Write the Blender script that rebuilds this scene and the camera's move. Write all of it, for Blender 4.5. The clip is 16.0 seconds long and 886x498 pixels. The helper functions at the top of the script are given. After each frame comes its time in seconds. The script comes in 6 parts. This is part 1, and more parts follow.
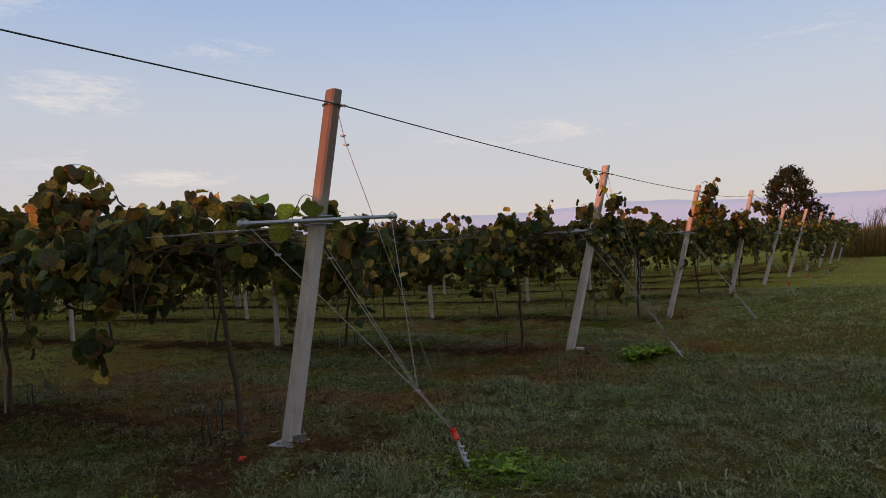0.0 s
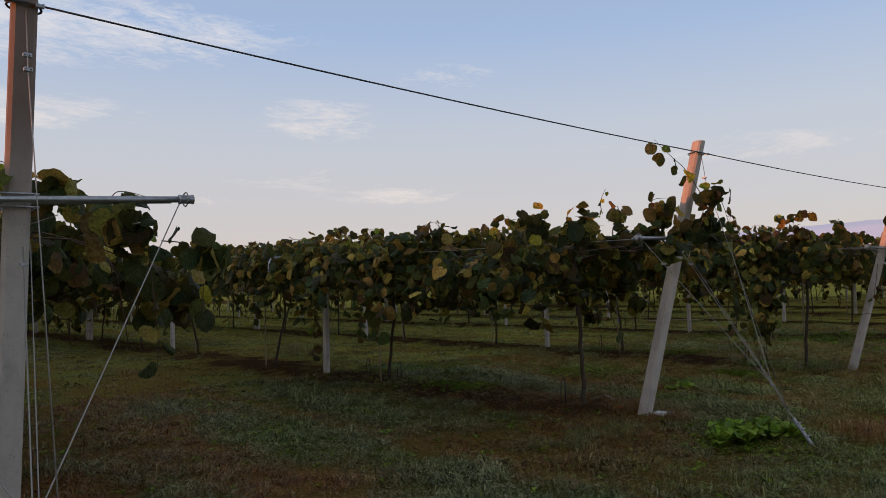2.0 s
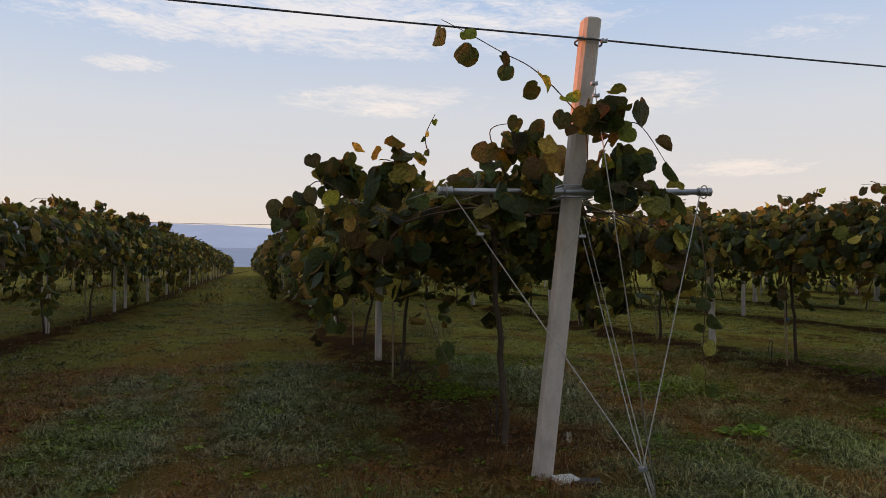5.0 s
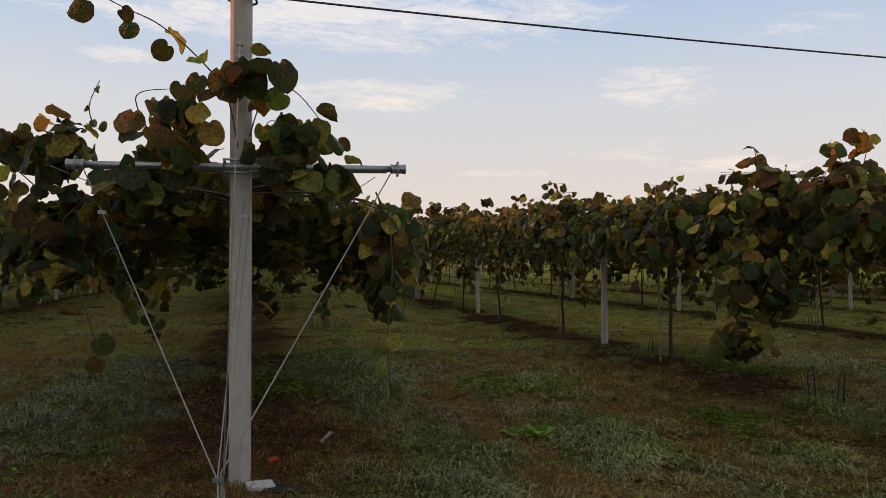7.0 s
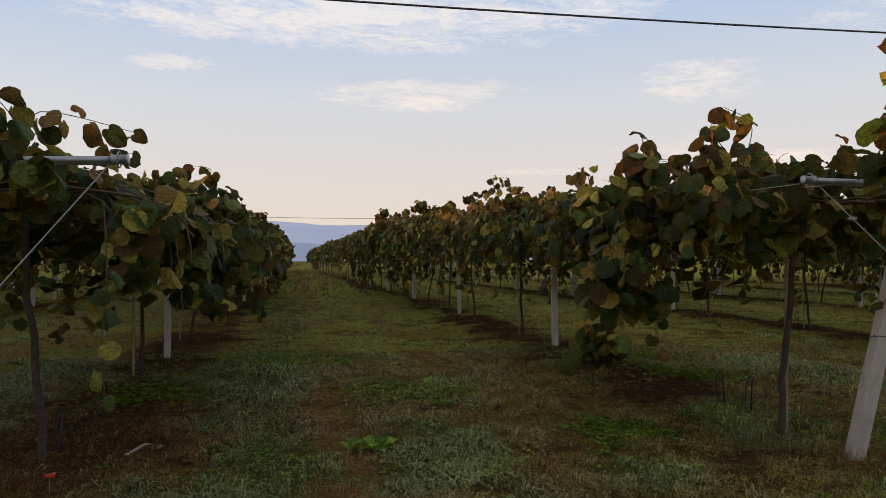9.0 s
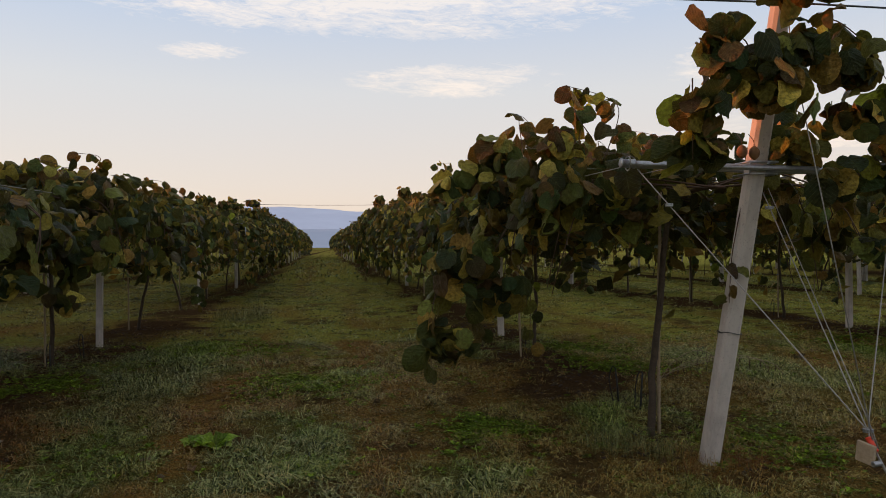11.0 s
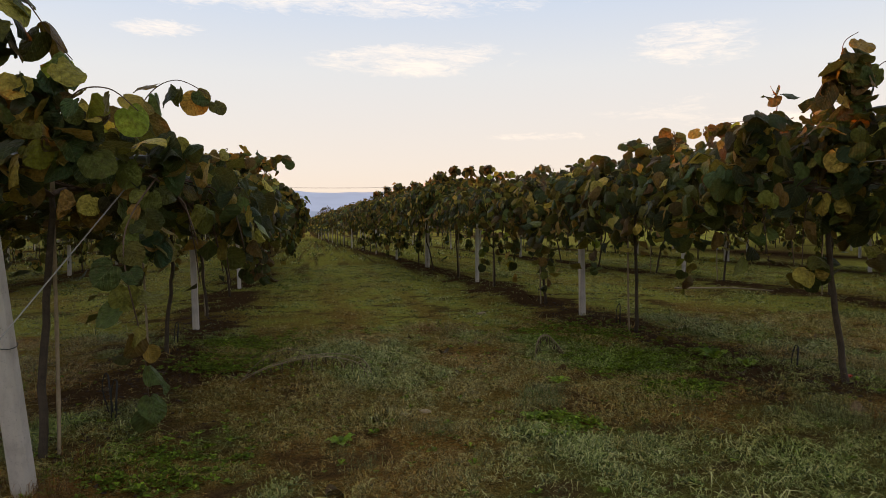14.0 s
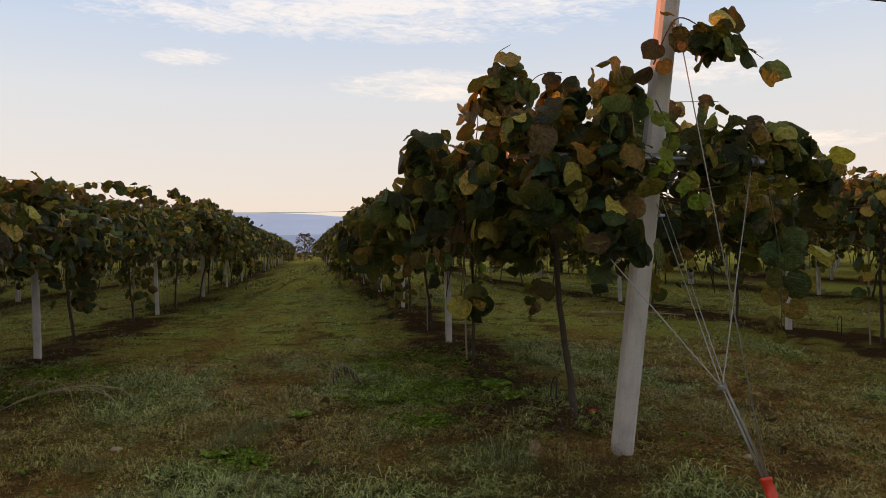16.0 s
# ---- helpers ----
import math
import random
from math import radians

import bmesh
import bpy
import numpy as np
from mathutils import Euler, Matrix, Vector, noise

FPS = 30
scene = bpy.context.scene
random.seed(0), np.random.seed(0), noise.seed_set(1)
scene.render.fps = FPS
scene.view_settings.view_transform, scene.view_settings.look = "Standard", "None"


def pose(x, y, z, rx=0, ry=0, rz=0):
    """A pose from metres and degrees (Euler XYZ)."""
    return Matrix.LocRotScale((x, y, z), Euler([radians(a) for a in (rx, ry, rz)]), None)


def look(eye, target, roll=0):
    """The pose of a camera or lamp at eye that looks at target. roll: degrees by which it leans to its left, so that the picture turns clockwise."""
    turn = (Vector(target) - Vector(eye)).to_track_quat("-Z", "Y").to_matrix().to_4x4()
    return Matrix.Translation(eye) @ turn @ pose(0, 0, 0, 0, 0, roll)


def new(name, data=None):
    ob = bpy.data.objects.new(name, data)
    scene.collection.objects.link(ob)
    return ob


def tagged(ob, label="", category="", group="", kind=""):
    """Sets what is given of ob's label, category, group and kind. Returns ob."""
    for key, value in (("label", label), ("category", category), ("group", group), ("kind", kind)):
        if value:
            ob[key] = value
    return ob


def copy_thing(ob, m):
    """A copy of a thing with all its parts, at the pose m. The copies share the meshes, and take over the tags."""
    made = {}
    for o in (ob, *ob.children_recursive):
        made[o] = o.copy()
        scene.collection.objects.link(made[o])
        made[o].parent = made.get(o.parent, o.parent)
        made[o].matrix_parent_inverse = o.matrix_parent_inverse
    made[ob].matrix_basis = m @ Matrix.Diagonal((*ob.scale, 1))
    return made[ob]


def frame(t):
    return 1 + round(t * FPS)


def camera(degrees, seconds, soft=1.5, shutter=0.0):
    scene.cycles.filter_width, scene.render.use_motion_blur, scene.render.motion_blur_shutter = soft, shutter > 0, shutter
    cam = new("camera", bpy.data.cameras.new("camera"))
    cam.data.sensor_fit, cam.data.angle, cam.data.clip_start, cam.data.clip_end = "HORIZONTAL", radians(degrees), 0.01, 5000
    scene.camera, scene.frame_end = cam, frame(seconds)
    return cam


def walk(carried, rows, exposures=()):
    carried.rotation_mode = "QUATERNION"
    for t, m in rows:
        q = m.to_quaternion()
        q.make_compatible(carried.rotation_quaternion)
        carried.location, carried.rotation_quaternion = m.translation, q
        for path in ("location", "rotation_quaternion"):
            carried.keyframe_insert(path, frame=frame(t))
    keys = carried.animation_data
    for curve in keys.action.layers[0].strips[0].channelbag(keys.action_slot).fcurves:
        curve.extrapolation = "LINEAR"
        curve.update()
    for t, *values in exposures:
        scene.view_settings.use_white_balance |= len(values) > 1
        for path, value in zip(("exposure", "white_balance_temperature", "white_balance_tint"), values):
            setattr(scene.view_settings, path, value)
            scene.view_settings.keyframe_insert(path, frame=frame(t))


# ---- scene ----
cam = camera(63.4, 16.0, soft=0.5)
PATH = [
    (0, (-4.118, 0.275, 1.379), (-2.449, 1.377, 1.413), -3.3),
    (0.5, (-3.225, 0.299, 1.346), (-1.611, 1.479, 1.41), -3.2),
    (1, (-2.294, 0.321, 1.318), (-0.678, 1.497, 1.384), -2.9),
    (1.5, (-1.444, 0.266, 1.333), (0.069, 1.572, 1.395), -2.4),
    (2, (-0.69, 0.28, 1.3), (0.583, 1.819, 1.405), -1.5),
    (2.5, (0.05, 0.283, 1.269), (0.933, 2.073, 1.398), 1.0),
    (3, (0.799, 0.291, 1.246), (1.498, 2.163, 1.337), 1.4),
    (3.5, (1.47, 0.31, 1.27), (1.952, 2.25, 1.341), 1.8),
    (4, (2.154, 0.241, 1.242), (2.562, 2.199, 1.257), 0.7),
    (4.5, (2.887, 0.291, 1.275), (3.324, 2.243, 1.297), 0.3),
    (5, (3.55, 0.356, 1.284), (4.006, 2.303, 1.333), 0.1),
    (5.2, (3.767, 0.363, 1.286), (4.236, 2.306, 1.336), -0.1),
    (7.3, (5.475, 0.358, 1.241), (5.939, 2.303, 1.274), 0.6),
    (7.5, (5.648, 0.404, 1.259), (6.105, 2.351, 1.303), 0.7),
    (8, (6.022, 0.436, 1.257), (6.468, 2.384, 1.305), 0.8),
    (8.2, (6.19, 0.448, 1.255), (6.621, 2.401, 1.298), 0.6),
    (10.3, (7.331, 0.434, 1.223), (7.617, 2.414, 1.244), -0.2),
    (10.5, (7.478, 0.467, 1.252), (7.769, 2.446, 1.255), 0.1),
    (11, (7.919, 0.493, 1.261), (8.189, 2.475, 1.254), -0.3),
    (11.5, (8.405, 0.514, 1.265), (8.688, 2.494, 1.249), -0.5),
    (12, (8.945, 0.535, 1.251), (9.264, 2.509, 1.216), -1.4),
    (12.5, (9.504, 0.538, 1.267), (9.84, 2.508, 1.213), -0.5),
    (13, (10.101, 0.541, 1.273), (10.447, 2.511, 1.239), -0.2),
    (13.5, (10.728, 0.517, 1.303), (11.086, 2.484, 1.255), -0.0),
    (14, (11.43, 0.498, 1.318), (11.799, 2.463, 1.256), -0.7),
    (14.5, (12.033, 0.461, 1.333), (12.373, 2.431, 1.272), -3.0),
    (15, (12.582, 0.426, 1.349), (12.886, 2.402, 1.293), 0.6),
    (15.5, (13.174, 0.403, 1.32), (13.449, 2.384, 1.31), 0.2),
    (16, (13.673, 0.377, 1.308), (13.978, 2.353, 1.311), -1.1),
]
walk(cam, [(t, look(e, g, r)) for t, e, g, r in PATH],
     [(0.0, 0.76, 6350, 9), (2.5, 0.74, 6250, 9), (3.5, 0.84, 6400, 9), (5.0, 0.98, 6700, 9), (8.0, 0.98, 6800, 9), (10.5, 1.04, 6900, 9), (12.0, 1.12, 7200, 9), (13.5, 1.24, 7200, 9), (14.5, 1.2, 7100, 9), (16.0, 1.12, 7000, 9)])

# ---- light: low sun beside the rows, wide evening sky ----
SUN_AZ = radians(-75)      # from +y towards +x
SUN_EL = radians(2.0)
world = bpy.data.worlds.new("evening_sky")
scene.world = world
world.use_nodes = True


def node(tree, kind, **values):
    n = tree.nodes.new(kind)
    for key, value in values.items():
        if key in n.inputs:
            n.inputs[key].default_value = value
    return n


def math_node(tree, op, a, b=None, c=None, clamp=False):
    n = tree.nodes.new("ShaderNodeMath")
    n.operation, n.use_clamp = op, clamp
    for i, v in enumerate((a, b, c)):
        if v is None:
            continue
        if isinstance(v, (int, float)):
            n.inputs[i].default_value = v
        else:
            tree.links.new(v, n.inputs[i])
    return n.outputs[0]


def mix_colour(tree, fac, a, b, blend="MIX"):
    n = tree.nodes.new("ShaderNodeMix")
    n.data_type, n.blend_type = "RGBA", blend
    for sock, v in ((n.inputs[0], fac), (n.inputs[6], a), (n.inputs[7], b)):
        if isinstance(v, (int, float)):
            sock.default_value = v
        elif isinstance(v, tuple):
            sock.default_value = (*v, 1.0) if len(v) == 3 else v
        else:
            tree.links.new(v, sock)
    return n.outputs[2]


def ramp(tree, fac, stops, interp="LINEAR"):
    n = tree.nodes.new("ShaderNodeValToRGB")
    n.color_ramp.interpolation = interp
    el = n.color_ramp.elements
    while len(el) < len(stops):
        el.new(0.5)
    for e, (p, c) in zip(el, stops):
        e.position = p
        e.color = (*c, 1.0) if isinstance(c, tuple) else (c, c, c, 1.0)
    tree.links.new(fac, n.inputs[0])
    return n.outputs[0]


def noise_node(tree, vector, scale, detail=4.0, rough=0.55, distortion=0.0):
    n = node(tree, "ShaderNodeTexNoise", Scale=scale, Detail=detail, Roughness=rough, Distortion=distortion)
    if vector is not None:
        tree.links.new(vector, n.inputs["Vector"])
    return n.outputs[0]


wt = world.node_tree
wt.nodes.clear()
sky = wt.nodes.new("ShaderNodeTexSky")
sky.sky_type, sky.sun_disc = "NISHITA", False
sky.sun_elevation, sky.sun_rotation = SUN_EL + radians(2.2), SUN_AZ
sky.air_density, sky.dust_density, sky.ozone_density = 1.0, 0.5, 3.0
coord = wt.nodes.new("ShaderNodeTexCoord")
sep = wt.nodes.new("ShaderNodeSeparateXYZ")
wt.links.new(coord.outputs["Generated"], sep.inputs[0])
dx, dy, dz = sep.outputs[0], sep.outputs[1], sep.outputs[2]
azim = math_node(wt, "ARCTAN2", dx, dy)
elev = math_node(wt, "ARCSINE", dz)
flat = wt.nodes.new("ShaderNodeCombineXYZ")
wt.links.new(math_node(wt, "MULTIPLY_ADD", elev, 0.9, azim), flat.inputs[0])
wt.links.new(math_node(wt, "MULTIPLY", elev, 4.2), flat.inputs[1])
streaks = noise_node(wt, flat.outputs[0], 9.0, 8.0, 0.6, 0.6)
fibres = noise_node(wt, flat.outputs[0], 34.0, 8.0, 0.68, 1.4)
texture = math_node(wt, "MULTIPLY_ADD", fibres, 0.85, math_node(wt, "MULTIPLY", streaks, 1.1))
# thin cloud banks: heading, height, half width, half thickness (degrees), strength
BANKS = [(2, 19.0, 30, 3.6, 1.0), (9, 13.0, 10.5, 1.6, 0.85), (-10.5, 14.6, 4, 0.9, 0.8), (30, 13.2, 6.5, 2.0, 0.7),
         (20, 7.0, 7, 0.45, 0.6), (36, 7.3, 7, 0.9, 0.75), (40, 16.4, 6, 1.3, 0.5), (62, 9.6, 14, 1.6, 0.45), (30, 8.5, 9, 1.6, 0.35),
         (95, 14, 20, 3, 0.4), (-70, 15, 22, 3, 0.7), (180, 17, 40, 4, 0.6)]
cover = None
for a, e, wa, we, s in BANKS:
    u = math_node(wt, "DIVIDE", math_node(wt, "SUBTRACT", azim, radians(a)), radians(wa))
    v = math_node(wt, "DIVIDE", math_node(wt, "SUBTRACT", elev, radians(e)), radians(we))
    r2 = math_node(wt, "ADD", math_node(wt, "MULTIPLY", u, u), math_node(wt, "MULTIPLY", v, v))
    m = math_node(wt, "MULTIPLY", math_node(wt, "SUBTRACT", 1.0, r2, clamp=True), s)
    cover = m if cover is None else math_node(wt, "MAXIMUM", cover, m)
soft = math_node(wt, "POWER", cover, 0.6)
veil = math_node(wt, "SUBTRACT", math_node(wt, "MULTIPLY_ADD", soft, 0.62, texture), 1.28)
cloud = math_node(wt, "MULTIPLY", math_node(wt, "MULTIPLY", veil, 2.5, clamp=True), math_node(wt, "MULTIPLY", soft, 1.5, clamp=True))
low = math_node(wt, "SUBTRACT", 1.0, math_node(wt, "DIVIDE", elev, radians(24)), clamp=True)
cloud_tint = mix_colour(wt, low, (3.1, 3.0, 3.05), (3.5, 2.95, 2.55))
height = math_node(wt, "DIVIDE", math_node(wt, "MAXIMUM", elev, 0.0), radians(60), clamp=True)
glow = ramp(wt, height, [(0.0, (0.97, 0.78, 0.67)), (0.08, (0.91, 0.81, 0.78)), (0.2, (0.8, 0.815, 0.88)), (0.33, (0.55, 0.69, 0.96)), (0.5, (0.52, 0.57, 0.68)), (1.0, (0.52, 0.54, 0.58))])
glow = mix_colour(wt, 1.0, glow, (3.0, 3.0, 3.0), "MULTIPLY")
base = mix_colour(wt, 0.9, sky.outputs[0], glow)
toward = node(wt, "ShaderNodeVectorMath")
toward.operation = "DOT_PRODUCT"
wt.links.new(coord.outputs["Generated"], toward.inputs[0])
toward.inputs[1].default_value = (math.sin(SUN_AZ), math.cos(SUN_AZ), 0.05)
halo = math_node(wt, "POWER", math_node(wt, "MAXIMUM", toward.outputs["Value"], 0.0), 16.0)
base = mix_colour(wt, math_node(wt, "MULTIPLY", halo, 0.85), base, (7.0, 4.4, 2.5))
full = mix_colour(wt, math_node(wt, "MULTIPLY", cloud, 0.75), base, cloud_tint)
bg = wt.nodes.new("ShaderNodeBackground")
bg.inputs[1].default_value = 0.15
wt.links.new(full, bg.inputs[0])
wout = wt.nodes.new("ShaderNodeOutputWorld")
wt.links.new(bg.outputs[0], wout.inputs[0])

sun = new("sun", bpy.data.lights.new("sun", "SUN"))
sun.data.energy, sun.data.angle, sun.data.color = 1.6, radians(0.6), (1.0, 0.24, 0.06)
sun_way = Vector((math.sin(SUN_AZ) * math.cos(SUN_EL), math.cos(SUN_AZ) * math.cos(SUN_EL), math.sin(SUN_EL)))
sun.matrix_world = look(sun_way * 50, (0, 0, 0))


# ---- materials ----
def material(name):
    m = bpy.data.materials.new(name)
    m.use_nodes = True
    t = m.node_tree
    return m, t, t.nodes["Principled BSDF"]


def bump(tree, shader, height, strength, distance):
    b = node(tree, "ShaderNodeBump", Strength=strength, Distance=distance)
    tree.links.new(height, b.inputs["Height"])
    tree.links.new(b.outputs[0], shader.inputs["Normal"])


def object_coord(tree):
    return tree.nodes.new("ShaderNodeTexCoord").outputs["Object"]


def place_coord(tree):
    return tree.nodes.new("ShaderNodeNewGeometry").outputs["Position"]


def plain_material(name, dark, light, rough, scale, metal=0.0, relief=0.3, depth=0.002, fine=6.0):
    m, t, s = material(name)
    c = object_coord(t)
    a = noise_node(t, c, scale, 5.0, 0.6)
    b = noise_node(t, c, scale * fine, 4.0, 0.6)
    f = math_node(t, "MULTIPLY_ADD", b, 0.5, math_node(t, "MULTIPLY", a, 0.6), clamp=True)
    t.links.new(ramp(t, f, [(0.3, dark), (0.75, light)]), s.inputs["Base Color"])
    s.inputs["Roughness"].default_value, s.inputs["Metallic"].default_value = rough, metal
    bump(t, s, b, relief, depth)
    return m


def concrete_material(name="cast_concrete", lift=1.0, stained=None):
    m, t, s = material(name)
    c = object_coord(t)
    stretch = t.nodes.new("ShaderNodeMapping")
    stretch.inputs["Scale"].default_value = (1, 1, 0.18)
    t.links.new(c, stretch.inputs[0])
    streak = noise_node(t, stretch.outputs[0], 16.0, 5.0, 0.6)
    blot = noise_node(t, c, 5.0, 5.0, 0.6)
    pits = noise_node(t, c, 110.0, 3.0, 0.6)
    f = math_node(t, "MULTIPLY_ADD", streak, 0.5, math_node(t, "MULTIPLY", blot, 0.5))
    col = ramp(t, f, [(p, tuple(min(0.8, lift * v) for v in c)) for p, c in ((0.28, (0.31, 0.27, 0.24)), (0.5, (0.52, 0.465, 0.41)), (0.75, (0.62, 0.565, 0.51)))])
    col = mix_colour(t, ramp(t, pits, [(0.28, 0.55), (0.4, 0.0)]), col, (0.16, 0.14, 0.12))
    if stained:
        split = t.nodes.new("ShaderNodeSeparateXYZ")
        t.links.new(c, split.inputs[0])
        edge = math_node(t, "MULTIPLY_ADD", streak, 0.5, split.outputs[2])
        brown = math_node(t, "DIVIDE", math_node(t, "SUBTRACT", edge, stained[0]), stained[1], clamp=True)
        col = mix_colour(t, math_node(t, "MULTIPLY", brown, 0.78), col, (0.17, 0.105, 0.08))
    t.links.new(col, s.inputs["Base Color"])
    s.inputs["Roughness"].default_value = 0.85
    bump(t, s, math_node(t, "ADD", pits, math_node(t, "MULTIPLY", streak, 0.6)), 0.5, 0.003)
    return m


def leaf_material(name, stops, glow=0.28, by_object=False):
    m, t, s = material(name)
    geo = t.nodes.new("ShaderNodeNewGeometry")
    uv = t.nodes.new("ShaderNodeUVMap").outputs[0]
    if by_object:
        rand = t.nodes.new("ShaderNodeObjectInfo").outputs["Random"]
    else:
        rand = geo.outputs["Random Per Island"]
    drift = noise_node(t, geo.outputs["Position"], 1.3, 2.0)
    pick = math_node(t, "ADD", rand, math_node(t, "MULTIPLY_ADD", drift, 0.5, -0.25), clamp=True)
    col = ramp(t, pick, stops)
    shade = math_node(t, "FRACT", math_node(t, "MULTIPLY", rand, 37.7))
    col = mix_colour(t, 1.0, col, ramp(t, shade, [(0.0, 0.4), (0.5, 0.85), (0.85, 1.3), (1.0, 1.9)]), "MULTIPLY")
    sx = t.nodes.new("ShaderNodeSeparateXYZ")
    t.links.new(uv, sx.inputs[0])
    side = math_node(t, "ABSOLUTE", math_node(t, "SUBTRACT", sx.outputs[0], 0.5))
    rib = math_node(t, "SUBTRACT", sx.outputs[1], math_node(t, "MULTIPLY", side, 0.9))
    saw = math_node(t, "ABSOLUTE", math_node(t, "SUBTRACT", math_node(t, "FRACT", math_node(t, "MULTIPLY", rib, 6.5)), 0.5))
    veins = math_node(t, "MAXIMUM", math_node(t, "LESS_THAN", saw, 0.055), math_node(t, "LESS_THAN", side, 0.012))
    soft_vein = math_node(t, "SUBTRACT", 1.0, math_node(t, "MULTIPLY", saw, 2.6), clamp=True)
    col = mix_colour(t, math_node(t, "MULTIPLY", veins, 0.32), col, (0.2, 0.2, 0.08))
    blotch = noise_node(t, geo.outputs["Position"], 42.0, 4.0, 0.65)
    col = mix_colour(t, ramp(t, blotch, [(0.56, 0.0), (0.72, 0.5)]), col, (0.07, 0.036, 0.014))
    col = mix_colour(t, ramp(t, noise_node(t, geo.outputs["Position"], 16.0, 2.0), [(0.45, 0.0), (0.75, 0.22)]), col, (0.14, 0.14, 0.03))
    s.inputs["Roughness"].default_value = 0.46
    s.inputs["Specular IOR Level"].default_value = 0.15
    crumple = noise_node(t, geo.outputs["Position"], 24.0, 4.0, 0.6)
    mottle = noise_node(t, geo.outputs["Position"], 55.0, 3.0, 0.6)
    col = mix_colour(t, 1.0, col, ramp(t, mottle, [(0.3, 0.6), (0.5, 1.0), (0.7, 1.4)]), "MULTIPLY")
    bump(t, s, math_node(t, "MULTIPLY_ADD", soft_vein, -0.05, math_node(t, "MULTIPLY_ADD", blotch, 0.3, crumple)), 1.0, 0.045)
    t.links.new(col, s.inputs["Base Color"])
    through_light = t.nodes.new("ShaderNodeBsdfTranslucent")
    t.links.new(mix_colour(t, 0.3, col, (0.5, 0.36, 0.05), "MIX"), through_light.inputs[0])
    both = t.nodes.new("ShaderNodeMixShader")
    both.inputs[0].default_value = glow
    t.links.new(s.outputs[0], both.inputs[1])
    t.links.new(through_light.outputs[0], both.inputs[2])
    t.links.new(both.outputs[0], t.nodes["Material Output"].inputs[0])
    return m


def attribute(tree, name):
    n = tree.nodes.new("ShaderNodeAttribute")
    n.attribute_name = name
    return n.outputs["Fac"]


def ground_material():
    m, t, s = material("orchard_soil_and_turf")
    p = place_coord(t)
    mid = noise_node(t, p, 4.0, 5.0, 0.65)
    fine = noise_node(t, p, 38.0, 5.0, 0.7)
    grain = noise_node(t, p, 150.0, 3.0, 0.7)
    turf = ramp(t, mid, [(0.3, (0.13, 0.105, 0.026)), (0.5, (0.2, 0.19, 0.042)), (0.68, (0.165, 0.195, 0.04))])
    # brighter exposure is painted into the turf colour here
    turf = mix_colour(t, attribute(t, "tone_lift"), turf, ramp(t, mid, [(0.3, (0.21, 0.18, 0.037)), (0.5, (0.32, 0.31, 0.058)), (0.68, (0.25, 0.31, 0.052))]))
    # near turf is darkened by colour for soil and shade between the blades
    turf = mix_colour(t, math_node(t, "MULTIPLY", attribute(t, "soil_shade"), 0.78), turf, (0.022, 0.017, 0.007))
    rust = ramp(t, fine, [(0.35, (0.10, 0.045, 0.012)), (0.65, (0.25, 0.115, 0.026))])
    turf = mix_colour(t, attribute(t, "dry"), turf, rust)
    turf = mix_colour(t, ramp(t, fine, [(0.38, 0.8), (0.52, 0.0)]), turf, (0.03, 0.025, 0.01))
    turf = mix_colour(t, ramp(t, grain, [(0.5, 0.0), (0.66, 0.8)]), turf, (0.36, 0.32, 0.11))
    soil = ramp(t, math_node(t, "MULTIPLY_ADD", grain, 0.4, math_node(t, "MULTIPLY", fine, 0.6)), [(0.35, (0.02, 0.012, 0.006)), (0.62, (0.12, 0.07, 0.034))])
    edge = math_node(t, "MULTIPLY_ADD", mid, 1.2, math_node(t, "MULTIPLY_ADD", attribute(t, "bare"), 1.7, -1.15), clamp=True)
    t.links.new(mix_colour(t, edge, turf, soil), s.inputs["Base Color"])
    s.inputs["Roughness"].default_value = 1.0
    s.inputs["Specular IOR Level"].default_value = 0.0
    bump(t, s, math_node(t, "MULTIPLY_ADD", grain, 0.25, math_node(t, "MULTIPLY_ADD", fine, 0.6, mid)), 1.0, 0.04)
    return m


